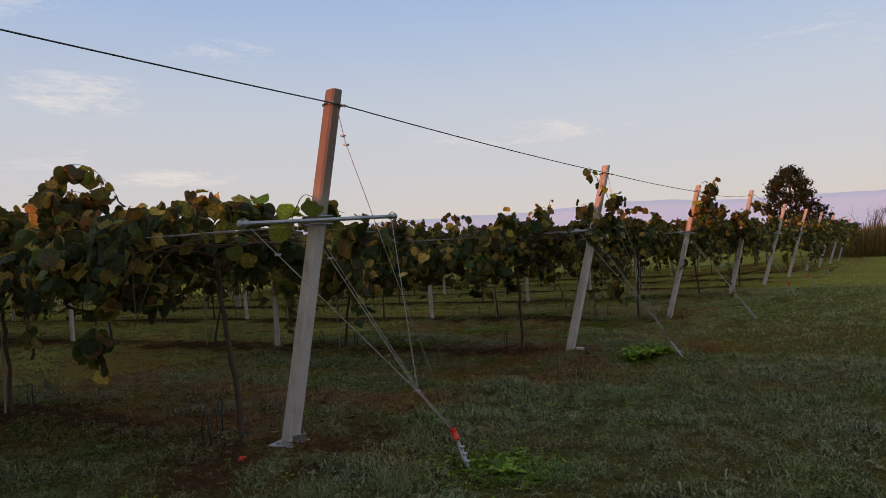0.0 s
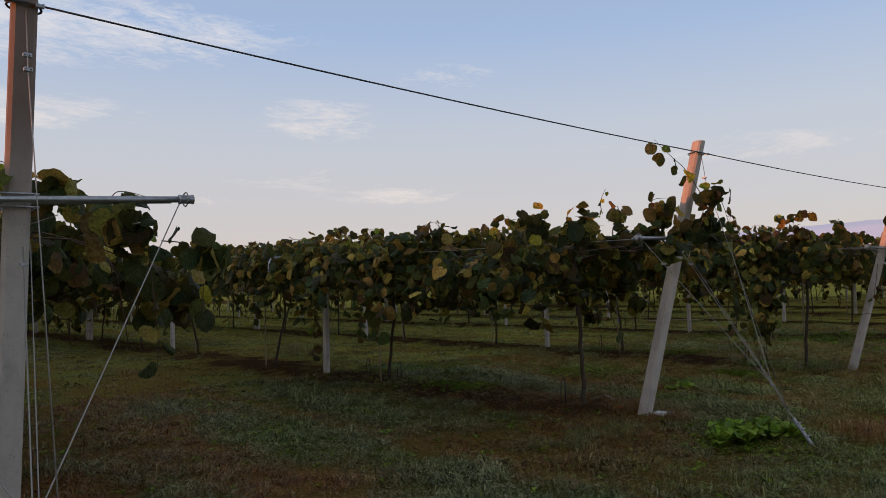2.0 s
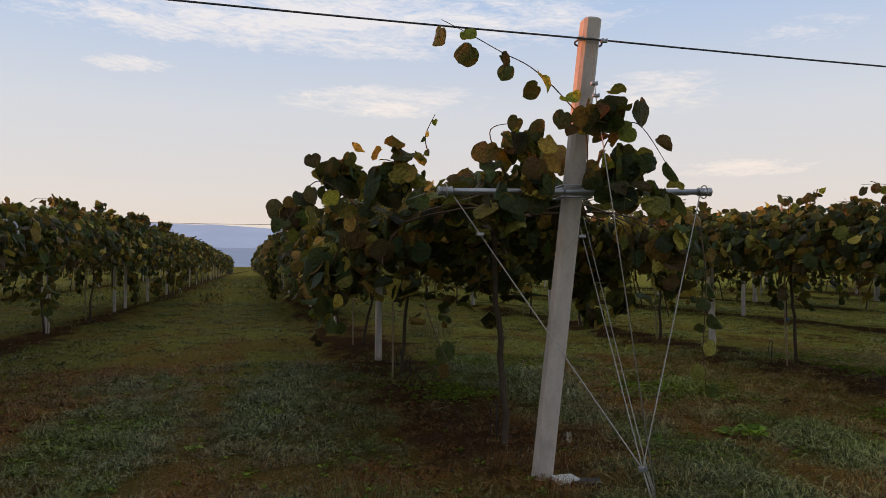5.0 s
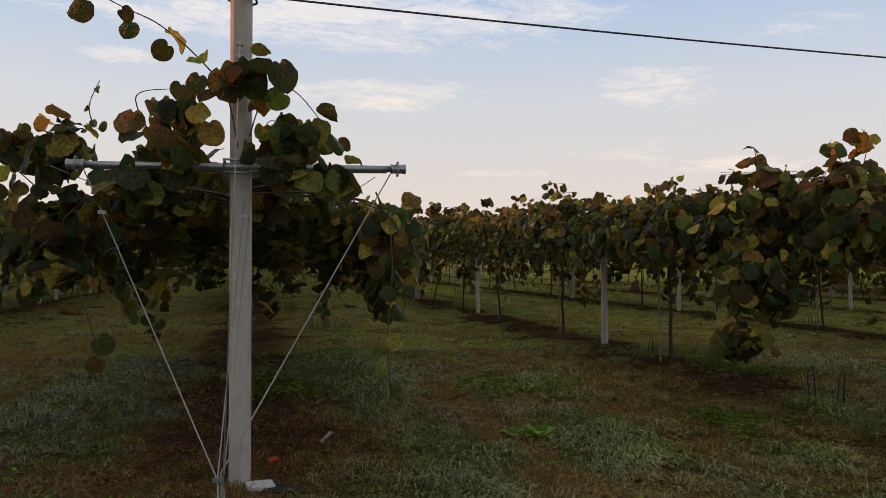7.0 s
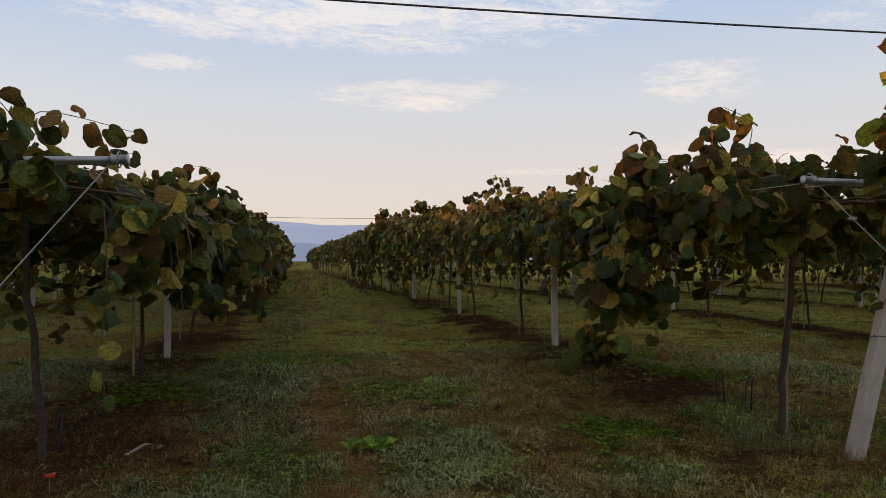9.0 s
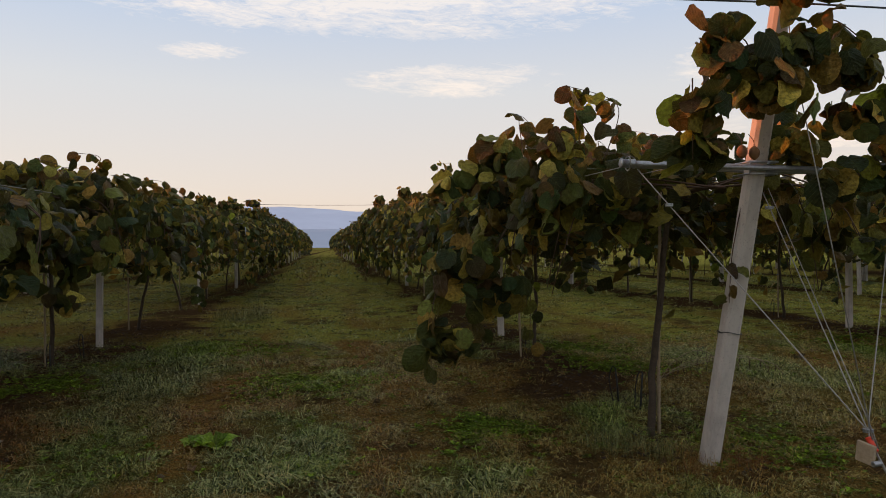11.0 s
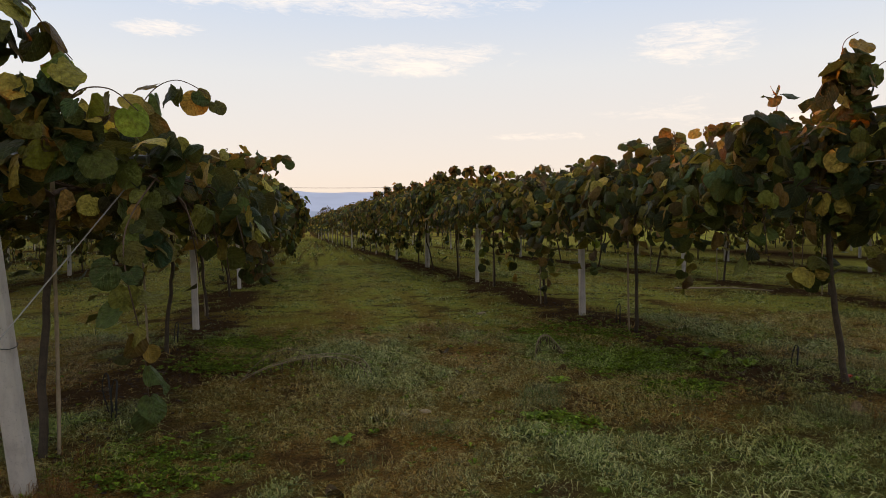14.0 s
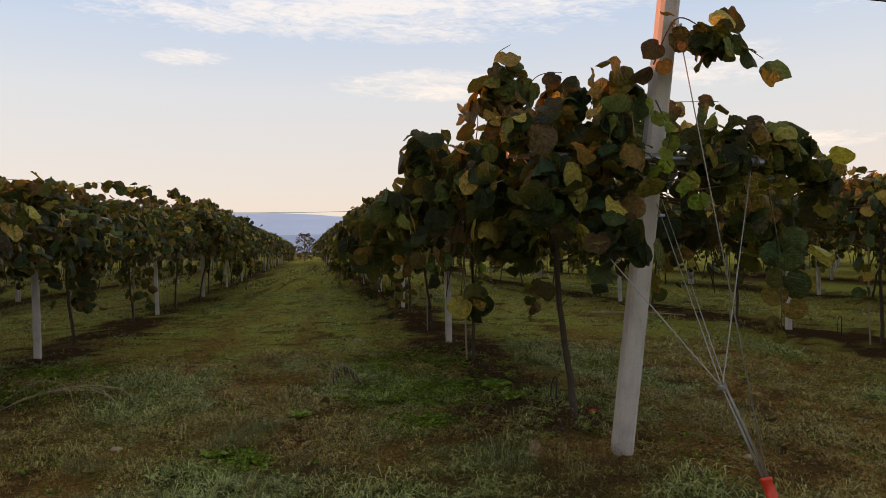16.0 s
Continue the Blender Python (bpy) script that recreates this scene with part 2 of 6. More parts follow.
def grass_material():
    m, t, s = material("meadow_grass")
    rand = t.nodes.new("ShaderNodeNewGeometry").outputs["Random Per Island"]
    pale = ramp(t, rand, [(0.0, (0.02, 0.028, 0.008)), (0.25, (0.07, 0.09, 0.022)), (0.5, (0.18, 0.205, 0.062)), (0.75, (0.34, 0.36, 0.17)), (0.93, (0.42, 0.41, 0.21)), (1.0, (0.46, 0.3, 0.09))])
    lush = ramp(t, rand, [(0.0, (0.03, 0.06, 0.006)), (0.5, (0.11, 0.2, 0.016)), (1.0, (0.32, 0.45, 0.07))])
    dead = ramp(t, rand, [(0.0, (0.05, 0.017, 0.006)), (0.35, (0.22, 0.075, 0.016)), (0.7, (0.44, 0.165, 0.035)), (0.88, (0.24, 0.2, 0.06)), (1.0, (0.5, 0.36, 0.16))])
    dew = ramp(t, rand, [(0.0, (0.045, 0.062, 0.032)), (0.4, (0.16, 0.2, 0.085)), (1.0, (0.42, 0.48, 0.27))])
    pale = mix_colour(t, math_node(t, "MULTIPLY", attribute(t, "frost"), 0.8), pale, dew)
    col = mix_colour(t, attribute(t, "lush"), pale, lush)
    col = mix_colour(t, attribute(t, "dry"), col, dead)
    # the same exposure lift, put into the grass colour: dimmer first, brighter later
    col = mix_colour(t, math_node(t, "MULTIPLY", attribute(t, "tone_lift"), 0.3), col, ramp(t, rand, [(0.0, (0.05, 0.09, 0.014)), (0.5, (0.3, 0.37, 0.08)), (1.0, (0.56, 0.54, 0.22))]))
    col = mix_colour(t, 1.0, col, mix_colour(t, attribute(t, "tone_lift"), (0.82, 0.82, 0.84), (1.2, 1.2, 1.12)), "MULTIPLY")
    t.links.new(col, s.inputs["Base Color"])
    s.inputs["Roughness"].default_value = 0.45
    s.inputs["Specular IOR Level"].default_value = 0.25
    through_light = t.nodes.new("ShaderNodeBsdfTranslucent")
    t.links.new(col, through_light.inputs[0])
    both = t.nodes.new("ShaderNodeMixShader")
    both.inputs[0].default_value = 0.12
    t.links.new(s.outputs[0], both.inputs[1])
    t.links.new(through_light.outputs[0], both.inputs[2])
    t.links.new(both.outputs[0], t.nodes["Material Output"].inputs[0])
    return m


def haze_material(name, colour, glow):
    # distance haze is painted on as colour and a faint glow, pinker eastward
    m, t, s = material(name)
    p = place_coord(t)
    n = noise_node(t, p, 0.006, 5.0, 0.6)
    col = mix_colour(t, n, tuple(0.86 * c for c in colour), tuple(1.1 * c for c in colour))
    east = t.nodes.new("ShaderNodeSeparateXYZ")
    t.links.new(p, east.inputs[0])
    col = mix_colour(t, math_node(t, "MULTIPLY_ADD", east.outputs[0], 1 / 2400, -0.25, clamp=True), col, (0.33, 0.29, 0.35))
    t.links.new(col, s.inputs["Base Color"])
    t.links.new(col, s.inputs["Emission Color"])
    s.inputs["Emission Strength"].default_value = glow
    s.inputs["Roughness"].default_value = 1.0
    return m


GREENS = [(0.0, (0.012, 0.028, 0.015)), (0.22, (0.02, 0.044, 0.019)), (0.4, (0.058, 0.1, 0.027)), (0.54, (0.17, 0.18, 0.037)),
          (0.67, (0.4, 0.32, 0.06)), (0.77, (0.36, 0.21, 0.05)), (0.86, (0.1, 0.052, 0.025)), (1.0, (0.018, 0.038, 0.018))]
WARM = [(0.0, (0.024, 0.05, 0.018)), (0.35, (0.06, 0.092, 0.022)), (0.55, (0.19, 0.18, 0.036)), (0.72, (0.33, 0.2, 0.04)), (0.85, (0.12, 0.055, 0.022)), (1.0, (0.04, 0.064, 0.023))]
LIME = [(0.0, (0.18, 0.27, 0.03)), (0.5, (0.3, 0.37, 0.04)), (1.0, (0.52, 0.4, 0.04))]
M_CONCRETE = concrete_material("cast_concrete", 1.08)
M_STAINED = concrete_material("stained_concrete", 1.0, (1.75, 0.6))
M_POST = concrete_material("pale_concrete", 1.22)
M_LEAF = leaf_material("vine_leaf", GREENS)
M_LEAF_ONE = leaf_material("vine_leaf_single", WARM, 0.18, True)
M_LEAF_LIME = leaf_material("vine_leaf_young", LIME, 0.4, True)
M_WOOD = plain_material("vine_bark", (0.028, 0.019, 0.013), (0.11, 0.078, 0.05), 0.9, 26, relief=0.9, depth=0.008)
M_CANE = plain_material("cane_bark", (0.05, 0.028, 0.018), (0.13, 0.07, 0.04), 0.7, 40)
M_BAMBOO = plain_material("weathered_bamboo", (0.22, 0.15, 0.09), (0.42, 0.32, 0.2), 0.7, 18)
M_STEEL = plain_material("galvanised_steel", (0.24, 0.25, 0.275), (0.5, 0.51, 0.54), 0.42, 30, metal=0.85, relief=0.1)
M_WIRE = plain_material("fencing_wire", (0.22, 0.2, 0.18), (0.42, 0.4, 0.36), 0.5, 60, metal=0.5, relief=0.1)
M_CABLE = plain_material("dark_cable", (0.02, 0.02, 0.022), (0.05, 0.05, 0.052), 0.55, 60, relief=0.1)
M_RED = plain_material("red_plastic", (0.55, 0.03, 0.012), (0.75, 0.06, 0.025), 0.45, 30, relief=0.1)
M_BLUE = plain_material("blue_plastic", (0.02, 0.12, 0.45), (0.04, 0.2, 0.65), 0.45, 30, relief=0.1)
M_BLACK = plain_material("black_plastic", (0.008, 0.008, 0.008), (0.025, 0.024, 0.022), 0.6, 30, relief=0.2)
M_TAN = plain_material("weathered_board", (0.25, 0.18, 0.11), (0.45, 0.36, 0.25), 0.8, 20)
M_PALE = plain_material("bleached_husk", (0.22, 0.18, 0.12), (0.42, 0.37, 0.28), 0.8, 18)
M_WHITE = plain_material("white_plastic", (0.55, 0.55, 0.52), (0.75, 0.75, 0.72), 0.5, 18, relief=0.1)
M_FRUIT = plain_material("fruit_skin", (0.16, 0.07, 0.03), (0.30, 0.15, 0.06), 0.75, 60, relief=0.6)
M_GROUND = ground_material()
M_GRASS = grass_material()
M_WEED = leaf_material("weed_leaf", [(0.0, (0.07, 0.15, 0.012)), (0.5, (0.15, 0.28, 0.02)), (1.0, (0.3, 0.44, 0.04))], 0.3)
M_REED = leaf_material("dry_reed", [(0.0, (0.2, 0.1, 0.03)), (0.5, (0.32, 0.18, 0.06)), (1.0, (0.2, 0.19, 0.06))], 0.25)
M_TREE = leaf_material("tree_leaf", [(0.0, (0.009, 0.018, 0.007)), (0.5, (0.018, 0.028, 0.01)), (1.0, (0.034, 0.034, 0.014))], 0.05)
# distance haze is mixed into these pale leaf colours
M_HAZE_LEAF = leaf_material("haze_bush_leaf", [(0.0, (0.07, 0.085, 0.06)), (0.5, (0.11, 0.12, 0.085)), (1.0, (0.15, 0.14, 0.095))], 0.15)
M_HILL = haze_material("hazy_mountain", (0.19, 0.215, 0.30), 0.6)
M_HILL_NEAR = haze_material("haze_tint_lowland", (0.125, 0.15, 0.215), 0.6)


# ---- mesh tools ----
def raw_mesh(name, verts, faces, mat, uv=None, smooth=True, attributes=()):
    """A mesh from arrays: verts (n, 3), faces (m, 3 or 4)."""
    me = bpy.data.meshes.new(name)
    verts, faces = np.asarray(verts, np.float32), np.asarray(faces, np.int32)
    k = faces.shape[1]
    me.vertices.add(len(verts))
    me.vertices.foreach_set("co", verts.ravel())
    me.loops.add(faces.size)
    me.loops.foreach_set("vertex_index", faces.ravel())
    me.polygons.add(len(faces))
    me.polygons.foreach_set("loop_start", np.arange(0, faces.size, k, dtype=np.int32))
    me.polygons.foreach_set("use_smooth", np.full(len(faces), smooth))
    if uv is not None:
        layer = me.uv_layers.new(name="UVMap")
        layer.data.foreach_set("uv", np.asarray(uv, np.float32)[faces.ravel()].ravel())
    for key, values in attributes:
        me.attributes.new(key, "FLOAT", "POINT").data.foreach_set("value", np.asarray(values, np.float32))
    me.update(calc_edges=True)
    me.validate()
    me.materials.append(mat)
    return me


def part(name, me, parent=None, label="", m=None):
    """Links a mesh as one object, under a thing or a part."""
    ob = new(name, me)
    if parent is not None:
        ob.parent = parent
    if m is not None:
        ob.matrix_basis = m
    if label:
        ob["label"] = label
    return ob


def thing(name, label, category, group="", at=(0, 0, 0), kind=""):
    ob = new(name)
    ob.empty_display_size = 0.1
    ob.location = at
    return tagged(ob, label, category, group, kind)


def tube_arrays(points, radii, sides=7):
    pts = np.asarray(points, float)
    rad = np.broadcast_to(np.asarray(radii, float), (len(pts),))
    tang = np.gradient(pts, axis=0)
    tang /= np.linalg.norm(tang, axis=1)[:, None] + 1e-9
    ref = np.where(np.abs(tang[:, 2:3]) > 0.9, [[1.0, 0, 0]], [[0, 0, 1.0]])
    a = np.cross(tang, ref)
    for i in range(1, len(a)):
        a[i] = a[i - 1] - tang[i] * (a[i - 1] @ tang[i])
        a[i] /= np.linalg.norm(a[i]) + 1e-9
    a /= np.linalg.norm(a, axis=1)[:, None] + 1e-9
    b = np.cross(tang, a)
    ang = np.linspace(0, 2 * np.pi, sides, endpoint=False)
    ring = a[:, None] * np.cos(ang)[None, :, None] + b[:, None] * np.sin(ang)[None, :, None]
    v = (pts[:, None] + ring * rad[:, None, None]).reshape(-1, 3)
    f = []
    for i in range(len(pts) - 1):
        for j in range(sides):
            k = (j + 1) % sides
            f.append((i * sides + j, i * sides + k, (i + 1) * sides + k, (i + 1) * sides + j))
    n = len(v)
    v = np.vstack([v, pts[:1], pts[-1:]])
    last = (len(pts) - 1) * sides
    for j in range(sides):
        k = (j + 1) % sides
        f.append((n, k, j, j))
        f.append((n + 1, last + j, last + k, last + k))
    tri = []
    for q in f:
        tri.append((q[0], q[1], q[2]))
        if q[2] != q[3]:
            tri.append((q[0], q[2], q[3]))
    return v, np.array(tri)


def tube(name, points, radii, mat, sides=7):
    v, f = tube_arrays(points, radii, sides)
    return raw_mesh(name, v, f, mat)


def tubes(name, runs, mat, sides=5):
    vs, fs, n = [], [], 0
    for points, radii in runs:
        v, f = tube_arrays(points, radii, sides)
        vs.append(v)
        fs.append(f + n)
        n += len(v)
    return raw_mesh(name, np.vstack(vs), np.vstack(fs), mat)


def bm_mesh(name, bm, mat, smooth=False):
    me = bpy.data.meshes.new(name)
    bm.to_mesh(me)
    bm.free()
    me.materials.append(mat)
    if smooth:
        me.polygons.foreach_set("use_smooth", np.ones(len(me.polygons), bool))
    return me


def box(name, sx, sy, sz, mat, bevel=0.004, base=False, m=None, bmesh_only=None):
    bm = bmesh_only or bmesh.new()
    made = bmesh.ops.create_cube(bm, size=1.0)["verts"]
    shift = Matrix.Translation((0, 0, sz / 2 if base else 0)) @ Matrix.Diagonal((sx, sy, sz, 1))
    bmesh.ops.transform(bm, matrix=(m or Matrix()) @ shift, verts=made)
    if bevel:
        edges = list({e for v in made for e in v.link_edges})
        bmesh.ops.bevel(bm, geom=edges, offset=bevel, segments=2, affect="EDGES", profile=0.6)
    return bm if bmesh_only else bm_mesh(name, bm, mat)


def sag(a, b, drop, n=12):
    a, b = np.array(a, float), np.array(b, float)
    s = np.linspace(0, 1, n)[:, None]
    p = a + (b - a) * s
    p[:, 2] -= (4 * drop * s * (1 - s))[:, 0]
    return p


def smooth_path(points, n=16):
    """Catmull-Rom through the given points."""
    p = np.array([points[0], *points, points[-1]], float)
    out = []
    seg = len(points) - 1
    for u in np.linspace(0, seg - 1e-6, n):
        i, f = int(u), u - int(u)
        a, b, c, d = p[i:i + 4]
        out.append(0.5 * (2 * b + (c - a) * f + (2 * a - 5 * b + 4 * c - d) * f * f + (3 * b - a - 3 * c + d) * f ** 3))
    return np.array(out)


def frames_of(normals, tips):
    n = normals / (np.linalg.norm(normals, axis=1)[:, None] + 1e-9)
    d = tips - n * (tips * n).sum(1)[:, None]
    d /= np.linalg.norm(d, axis=1)[:, None] + 1e-9
    return np.stack([np.cross(d, n), d, n], axis=2)


def scatter(name, templates, turns, sizes, places, mat, rng, attributes=()):
    """One mesh of many small pieces; each takes one of the templates (verts, faces, uv)."""
    which = rng.integers(0, len(templates), len(places))
    vs, fs, us, extra, n = [], [], [], [[] for _ in attributes], 0
    for k, (tv, tf, tu) in enumerate(templates):
        sel = np.flatnonzero(which == k)
        if not len(sel):
            continue
        v = np.einsum("nij,vj->nvi", turns[sel] * sizes[sel][:, None, None], tv) + places[sel][:, None]
        f = tf[None] + (np.arange(len(sel)) * len(tv))[:, None, None] + n
        vs.append(v.reshape(-1, 3))
        fs.append(f.reshape(-1, tf.shape[1]))
        us.append(np.tile(tu, (len(sel), 1)))
        for i, (_, values) in enumerate(attributes):
            extra[i].append(np.repeat(values[sel], len(tv)))
        n += len(sel) * len(tv)
    return raw_mesh(name, np.vstack(vs), np.vstack(fs), mat, np.vstack(us), attributes=[(a[0], np.concatenate(e)) for a, e in zip(attributes, extra)])


# ---- leaf shapes: round, heart-shaped, with a short tip, no two alike ----
def leaf_shape(cup, curl, wave, fine=True, seed=0, fold=0.0):
    """cup rounds the halves down, fold shuts them along the midrib, curl bends the tip down, wave ruffles the rim; the seed makes the outline uneven."""
    r = random.Random(seed)
    if not fine:
        half = [(0.0, 0.04), (0.36, 0.0), (0.53, 0.4), (0.3, 0.85), (0.0, 1.02)]
        pts = np.array(half + [(-x, y) for x, y in half[-2:0:-1]] + [(0.0, 0.45)], float)
        n = len(pts) - 1
        pts[:n] += [(r.uniform(-0.05, 0.05), r.uniform(-0.06, 0.06)) for _ in range(n)]
        f = [(n, (i + 1) % n, i) for i in range(n)]
    else:
        half = [(0.0, 0.09), (0.14, -0.02), (0.3, 0.0), (0.44, 0.11), (0.53, 0.28), (0.555, 0.46), (0.51, 0.64), (0.41, 0.79), (0.26, 0.905), (0.1, 0.965), (0.0, 0.995)]
        rim = np.array(half + [(-x, y) for x, y in half[-2:0:-1]])
        mid = np.array((0.0, 0.42))
        turn = np.linspace(0, 2 * np.pi, len(rim), endpoint=False)
        jag = 1 + 0.04 * np.sin(2 * turn + r.uniform(0, 6)) + 0.012 * np.sin(5 * turn + r.uniform(0, 6)) + np.array([r.uniform(-0.012, 0.012) for _ in rim])
        rim = mid + (rim - mid) * jag[:, None]
        pts = np.vstack([rim, mid + (rim[::2] - mid) * 0.6, mid])
        n, k = len(rim), len(rim) // 2
        f = []
        for i in range(k):
            a, b, c = 2 * i, 2 * i + 1, (2 * i + 2) % n
            p, q = n + i, n + (i + 1) % k
            f += [(p, b, a), (p, q, b), (q, c, b), (n + k, q, p)]
    rad = np.hypot(pts[:, 0], pts[:, 1] - 0.44) / 0.55
    ang = np.arctan2(pts[:, 0], pts[:, 1] - 0.44)
    ph, ph2 = r.uniform(0, 6.28), r.uniform(0, 6.28)
    z = -cup * np.abs(pts[:, 0]) ** 1.5 * 0.9 - curl * (pts[:, 1] - 0.1) ** 2 - 0.04 * np.exp(-(pts[:, 0] / 0.1) ** 2)
    z = z + wave * rad ** 3 * (0.11 * np.sin(ang * 3 + ph) + 0.05 * np.sin(ang * 7 + ph2))
    z = z - np.abs(pts[:, 0]) * math.sin(fold)
    return np.column_stack([pts[:, 0] * math.cos(fold), pts[:, 1], z]), np.array(f), np.column_stack([pts[:, 0] + 0.5, pts[:, 1]])


LEAVES = [leaf_shape(c, u, w, True, 7 + i, f) for i, (c, u, w, f) in enumerate((
    (0.2, 0.1, 0.5, 0.0), (0.4, 0.2, 0.6, 0.2), (-0.2, 0.25, 0.6, 0.0), (0.9, 0.4, 0.7, 0.1), (0.35, -0.2, 0.7, 0.0), (0.4, 0.5, 0.7, 0.3), (0.5, 0.15, 0.6, 0.8), (0.6, 0.7, 1.1, 0.5),
    (0.1, 0.3, 0.8, 0.1), (-0.5, 0.4, 0.9, 0.0), (0.3, 0.3, 0.6, 1.15), (0.15, 0.15, 0.4, 0.0)))]
LEAVES_MID = [leaf_shape(0.4, 0.2, 0.3, False, 31), leaf_shape(1.0, 0.4, 0.4, False, 32), leaf_shape(-0.2, 0.3, 0.5, False, 33), leaf_shape(1.5, 0.6, 0.5, False, 34)]
flat_v = np.array([(0, 0, 0), (0.5, 0.45, -0.15), (0, 1, -0.1), (-0.5, 0.45, -0.15)], float)
LEAVES_FAR = [(flat_v, np.array([(0, 1, 2), (0, 2, 3)]), flat_v[:, :2] + (0.5, 0))]


# ---- plan: rows run along +y, end posts stand in a line along x ----
ROW_X = [-10.9, -5.7, -0.33, 5.0, 10.0, 15.24, 20.4, 25.6, 30.8, 36.0, 41.2, 46.4]
ROW_Y = [4.4, 4.4, 4.38, 4.34, 4.42, 4.34, 4.4, 4.4, 4.4, 4.4, 4.4, 4.4]
POST_GAP, VINE_GAP = 6.3, 3.25
ROW_TURN = [0.018, 0.018, 0.018, 0.018, 0.006, 0.002, 0.0, 0.0, 0.0, 0.0, 0.0, 0.0]


def row_shift(turn, y):
    """How far a row has drifted towards -x at that y."""
    y = np.asarray(y, float)
    return -turn * np.clip(y - 5.0, 0, 15) - 0.034 * np.clip(y - 20.0, 0, 80)


def row_x(k, y):
    return ROW_X[k] + float(row_shift(ROW_TURN[k], y))



def waves(x, y, k):
    """A cheap smooth unevenness, about -1 to 1."""
    return (np.sin(x * 1.7 * k + 1.3) * np.cos(y * 1.3 * k + 0.4) + 0.6 * np.sin(x * 3.9 * k + y * 2.7 * k) + 0.4 * np.cos(x * 6.1 * k - y * 7.3 * k)) / 2.0


def cells(x, y, seed):
    """Smooth value noise, 0 to 1, one cell a unit."""
    table = np.random.default_rng(seed).random((256, 256))
    xi, yi = np.floor(x).astype(int), np.floor(y).astype(int)
    u, v = x - xi, y - yi
    u, v = u * u * (3 - 2 * u), v * v * (3 - 2 * v)
    a, b = table[xi % 256, yi % 256], table[(xi + 1) % 256, yi % 256]
    c, d = table[xi % 256, (yi + 1) % 256], table[(xi + 1) % 256, (yi + 1) % 256]
    return (a * (1 - u) + b * u) * (1 - v) + (c * (1 - u) + d * u) * v


def patches(x, y, size, seed):
    """Uneven patches of about that size in metres, 0 to 1."""
    x, y = np.asarray(x, float), np.asarray(y, float)
    total, weight = 0.0, 0.0
    for i in range(4):
        k = 2.03 ** i / size
        total = total + cells(x * k + 7.3 * i, y * k + 3.1 * i, seed + i) * 0.62 ** i
        weight += 0.62 ** i
    return np.clip((total / weight - 0.5) * 1.9 + 0.5, 0, 1)


def step01(v, lo, hi):
    t = np.clip((v - lo) / (hi - lo), 0, 1)
    return t * t * (3 - 2 * t)


def straight(x, y):
    """x as it would be if the rows ran straight."""
    x = np.asarray(x, float)
    return x - row_shift(np.interp(x, ROW_X, ROW_TURN), y)


def row_distance(x, y):
    return np.min(np.abs(straight(x, y)[..., None] - np.array(ROW_X)), axis=-1)


def orchard(x, y):
    return np.clip((y - 3.5) / 1.0, 0, 1) * (x > -13) * (x < 49)


def ground_height(x, y):
    x, y = np.asarray(x, float), np.asarray(y, float)
    mound = 0.05 * np.exp(-(row_distance(x, y) / 0.55) ** 2) * orchard(x, y)
    near = np.exp(-((x - 6) / 40) ** 2 - ((y - 8) / 40) ** 2)
    swell = 0.07 * np.exp(-((x - 15.6) / 2.6) ** 2 - ((y - 4.6) / 2.4) ** 2) - 0.04 * np.exp(-((x - 10.1) / 1.6) ** 2 - ((y - 4.3) / 1.6) ** 2)
    return (mound + swell + 0.05 * (patches(x, y, 1.6, 11) - 0.5) + 0.02 * (patches(x, y, 0.35, 15) - 0.5)) * near


BARE_SPOTS = [(0.45, 2.5, 0.35), (-0.8, 4.3, 0.75), (0.0, 3.75, 0.55), (0.5, 4.3, 0.45), (13.0, 5.15, 0.18), (15.2, 5.4, 0.5), (5.5, 5.3, 0.6), (11.0, 4.2, 0.2)]


def bareness(x, y):
    d = row_distance(x, y) + 0.75 * (patches(x, y, 0.8, 21) - 0.5) + 0.35 * (patches(x, y, 0.2, 27) - 0.5)
    spots = sum(np.exp(-(((x - a) / r) ** 2 + ((y - b) / r) ** 2) ** 2) for a, b, r in BARE_SPOTS)
    worn = 0.75 * step01(patches(x, y, 0.42, 83), 0.6, 0.76) * step01(np.asarray(x, float), 2.0, 5.0) * step01(np.asarray(y, float), 2.6, 3.6)
    return np.clip(step01(-d, -0.68, -0.3) * np.clip((y - 4.2 - 1.4 * np.exp(-((x - 10.0) / 1.4) ** 2)) / 0.9, 0, 1) * orchard(x, y) * (0.7 + 0.3 * step01(patches(x, y, 0.7, 29), 0.25, 0.5)) + spots * step01(patches(x, y, 0.4, 25), 0.2, 0.5) + worn, 0, 1)


# signed distance from the middle of the aisle, as a sawtooth over x
AISLE_X = [v for a, b in zip(ROW_X, ROW_X[1:]) for v in (a + 1e-3, b - 1e-3)]
AISLE_SIDE = [v for a, b in zip(ROW_X, ROW_X[1:]) for v in (-(b - a) / 2, (b - a) / 2)]
RUST_BEDS = [(3.4, 4.7, 0.6), (1.8, 4.6, 0.5), (0.2, 6.0, 0.4), (6.0, 2.7, 0.5), (6.8, 6.4, 0.5), (7.9, 6.1, 0.35), (11.6, 4.7, 0.35), (12.2, 4.4, 0.4), (14.0, 4.6, 0.4), (12.9, 7.4, 0.5), (16.2, 4.0, 0.4), (1.9, 9.6, 0.7), (6.9, 5.5, 0.3), (6.85, 7.4, 0.35), (6.9, 8.4, 0.35), (6.85, 9.6, 0.4), (8.2, 6.9, 0.35)]
POST_FEET = [(-0.1, 4.45), (5.08, 4.35), (10.0, 4.38), (15.3, 4.35)]


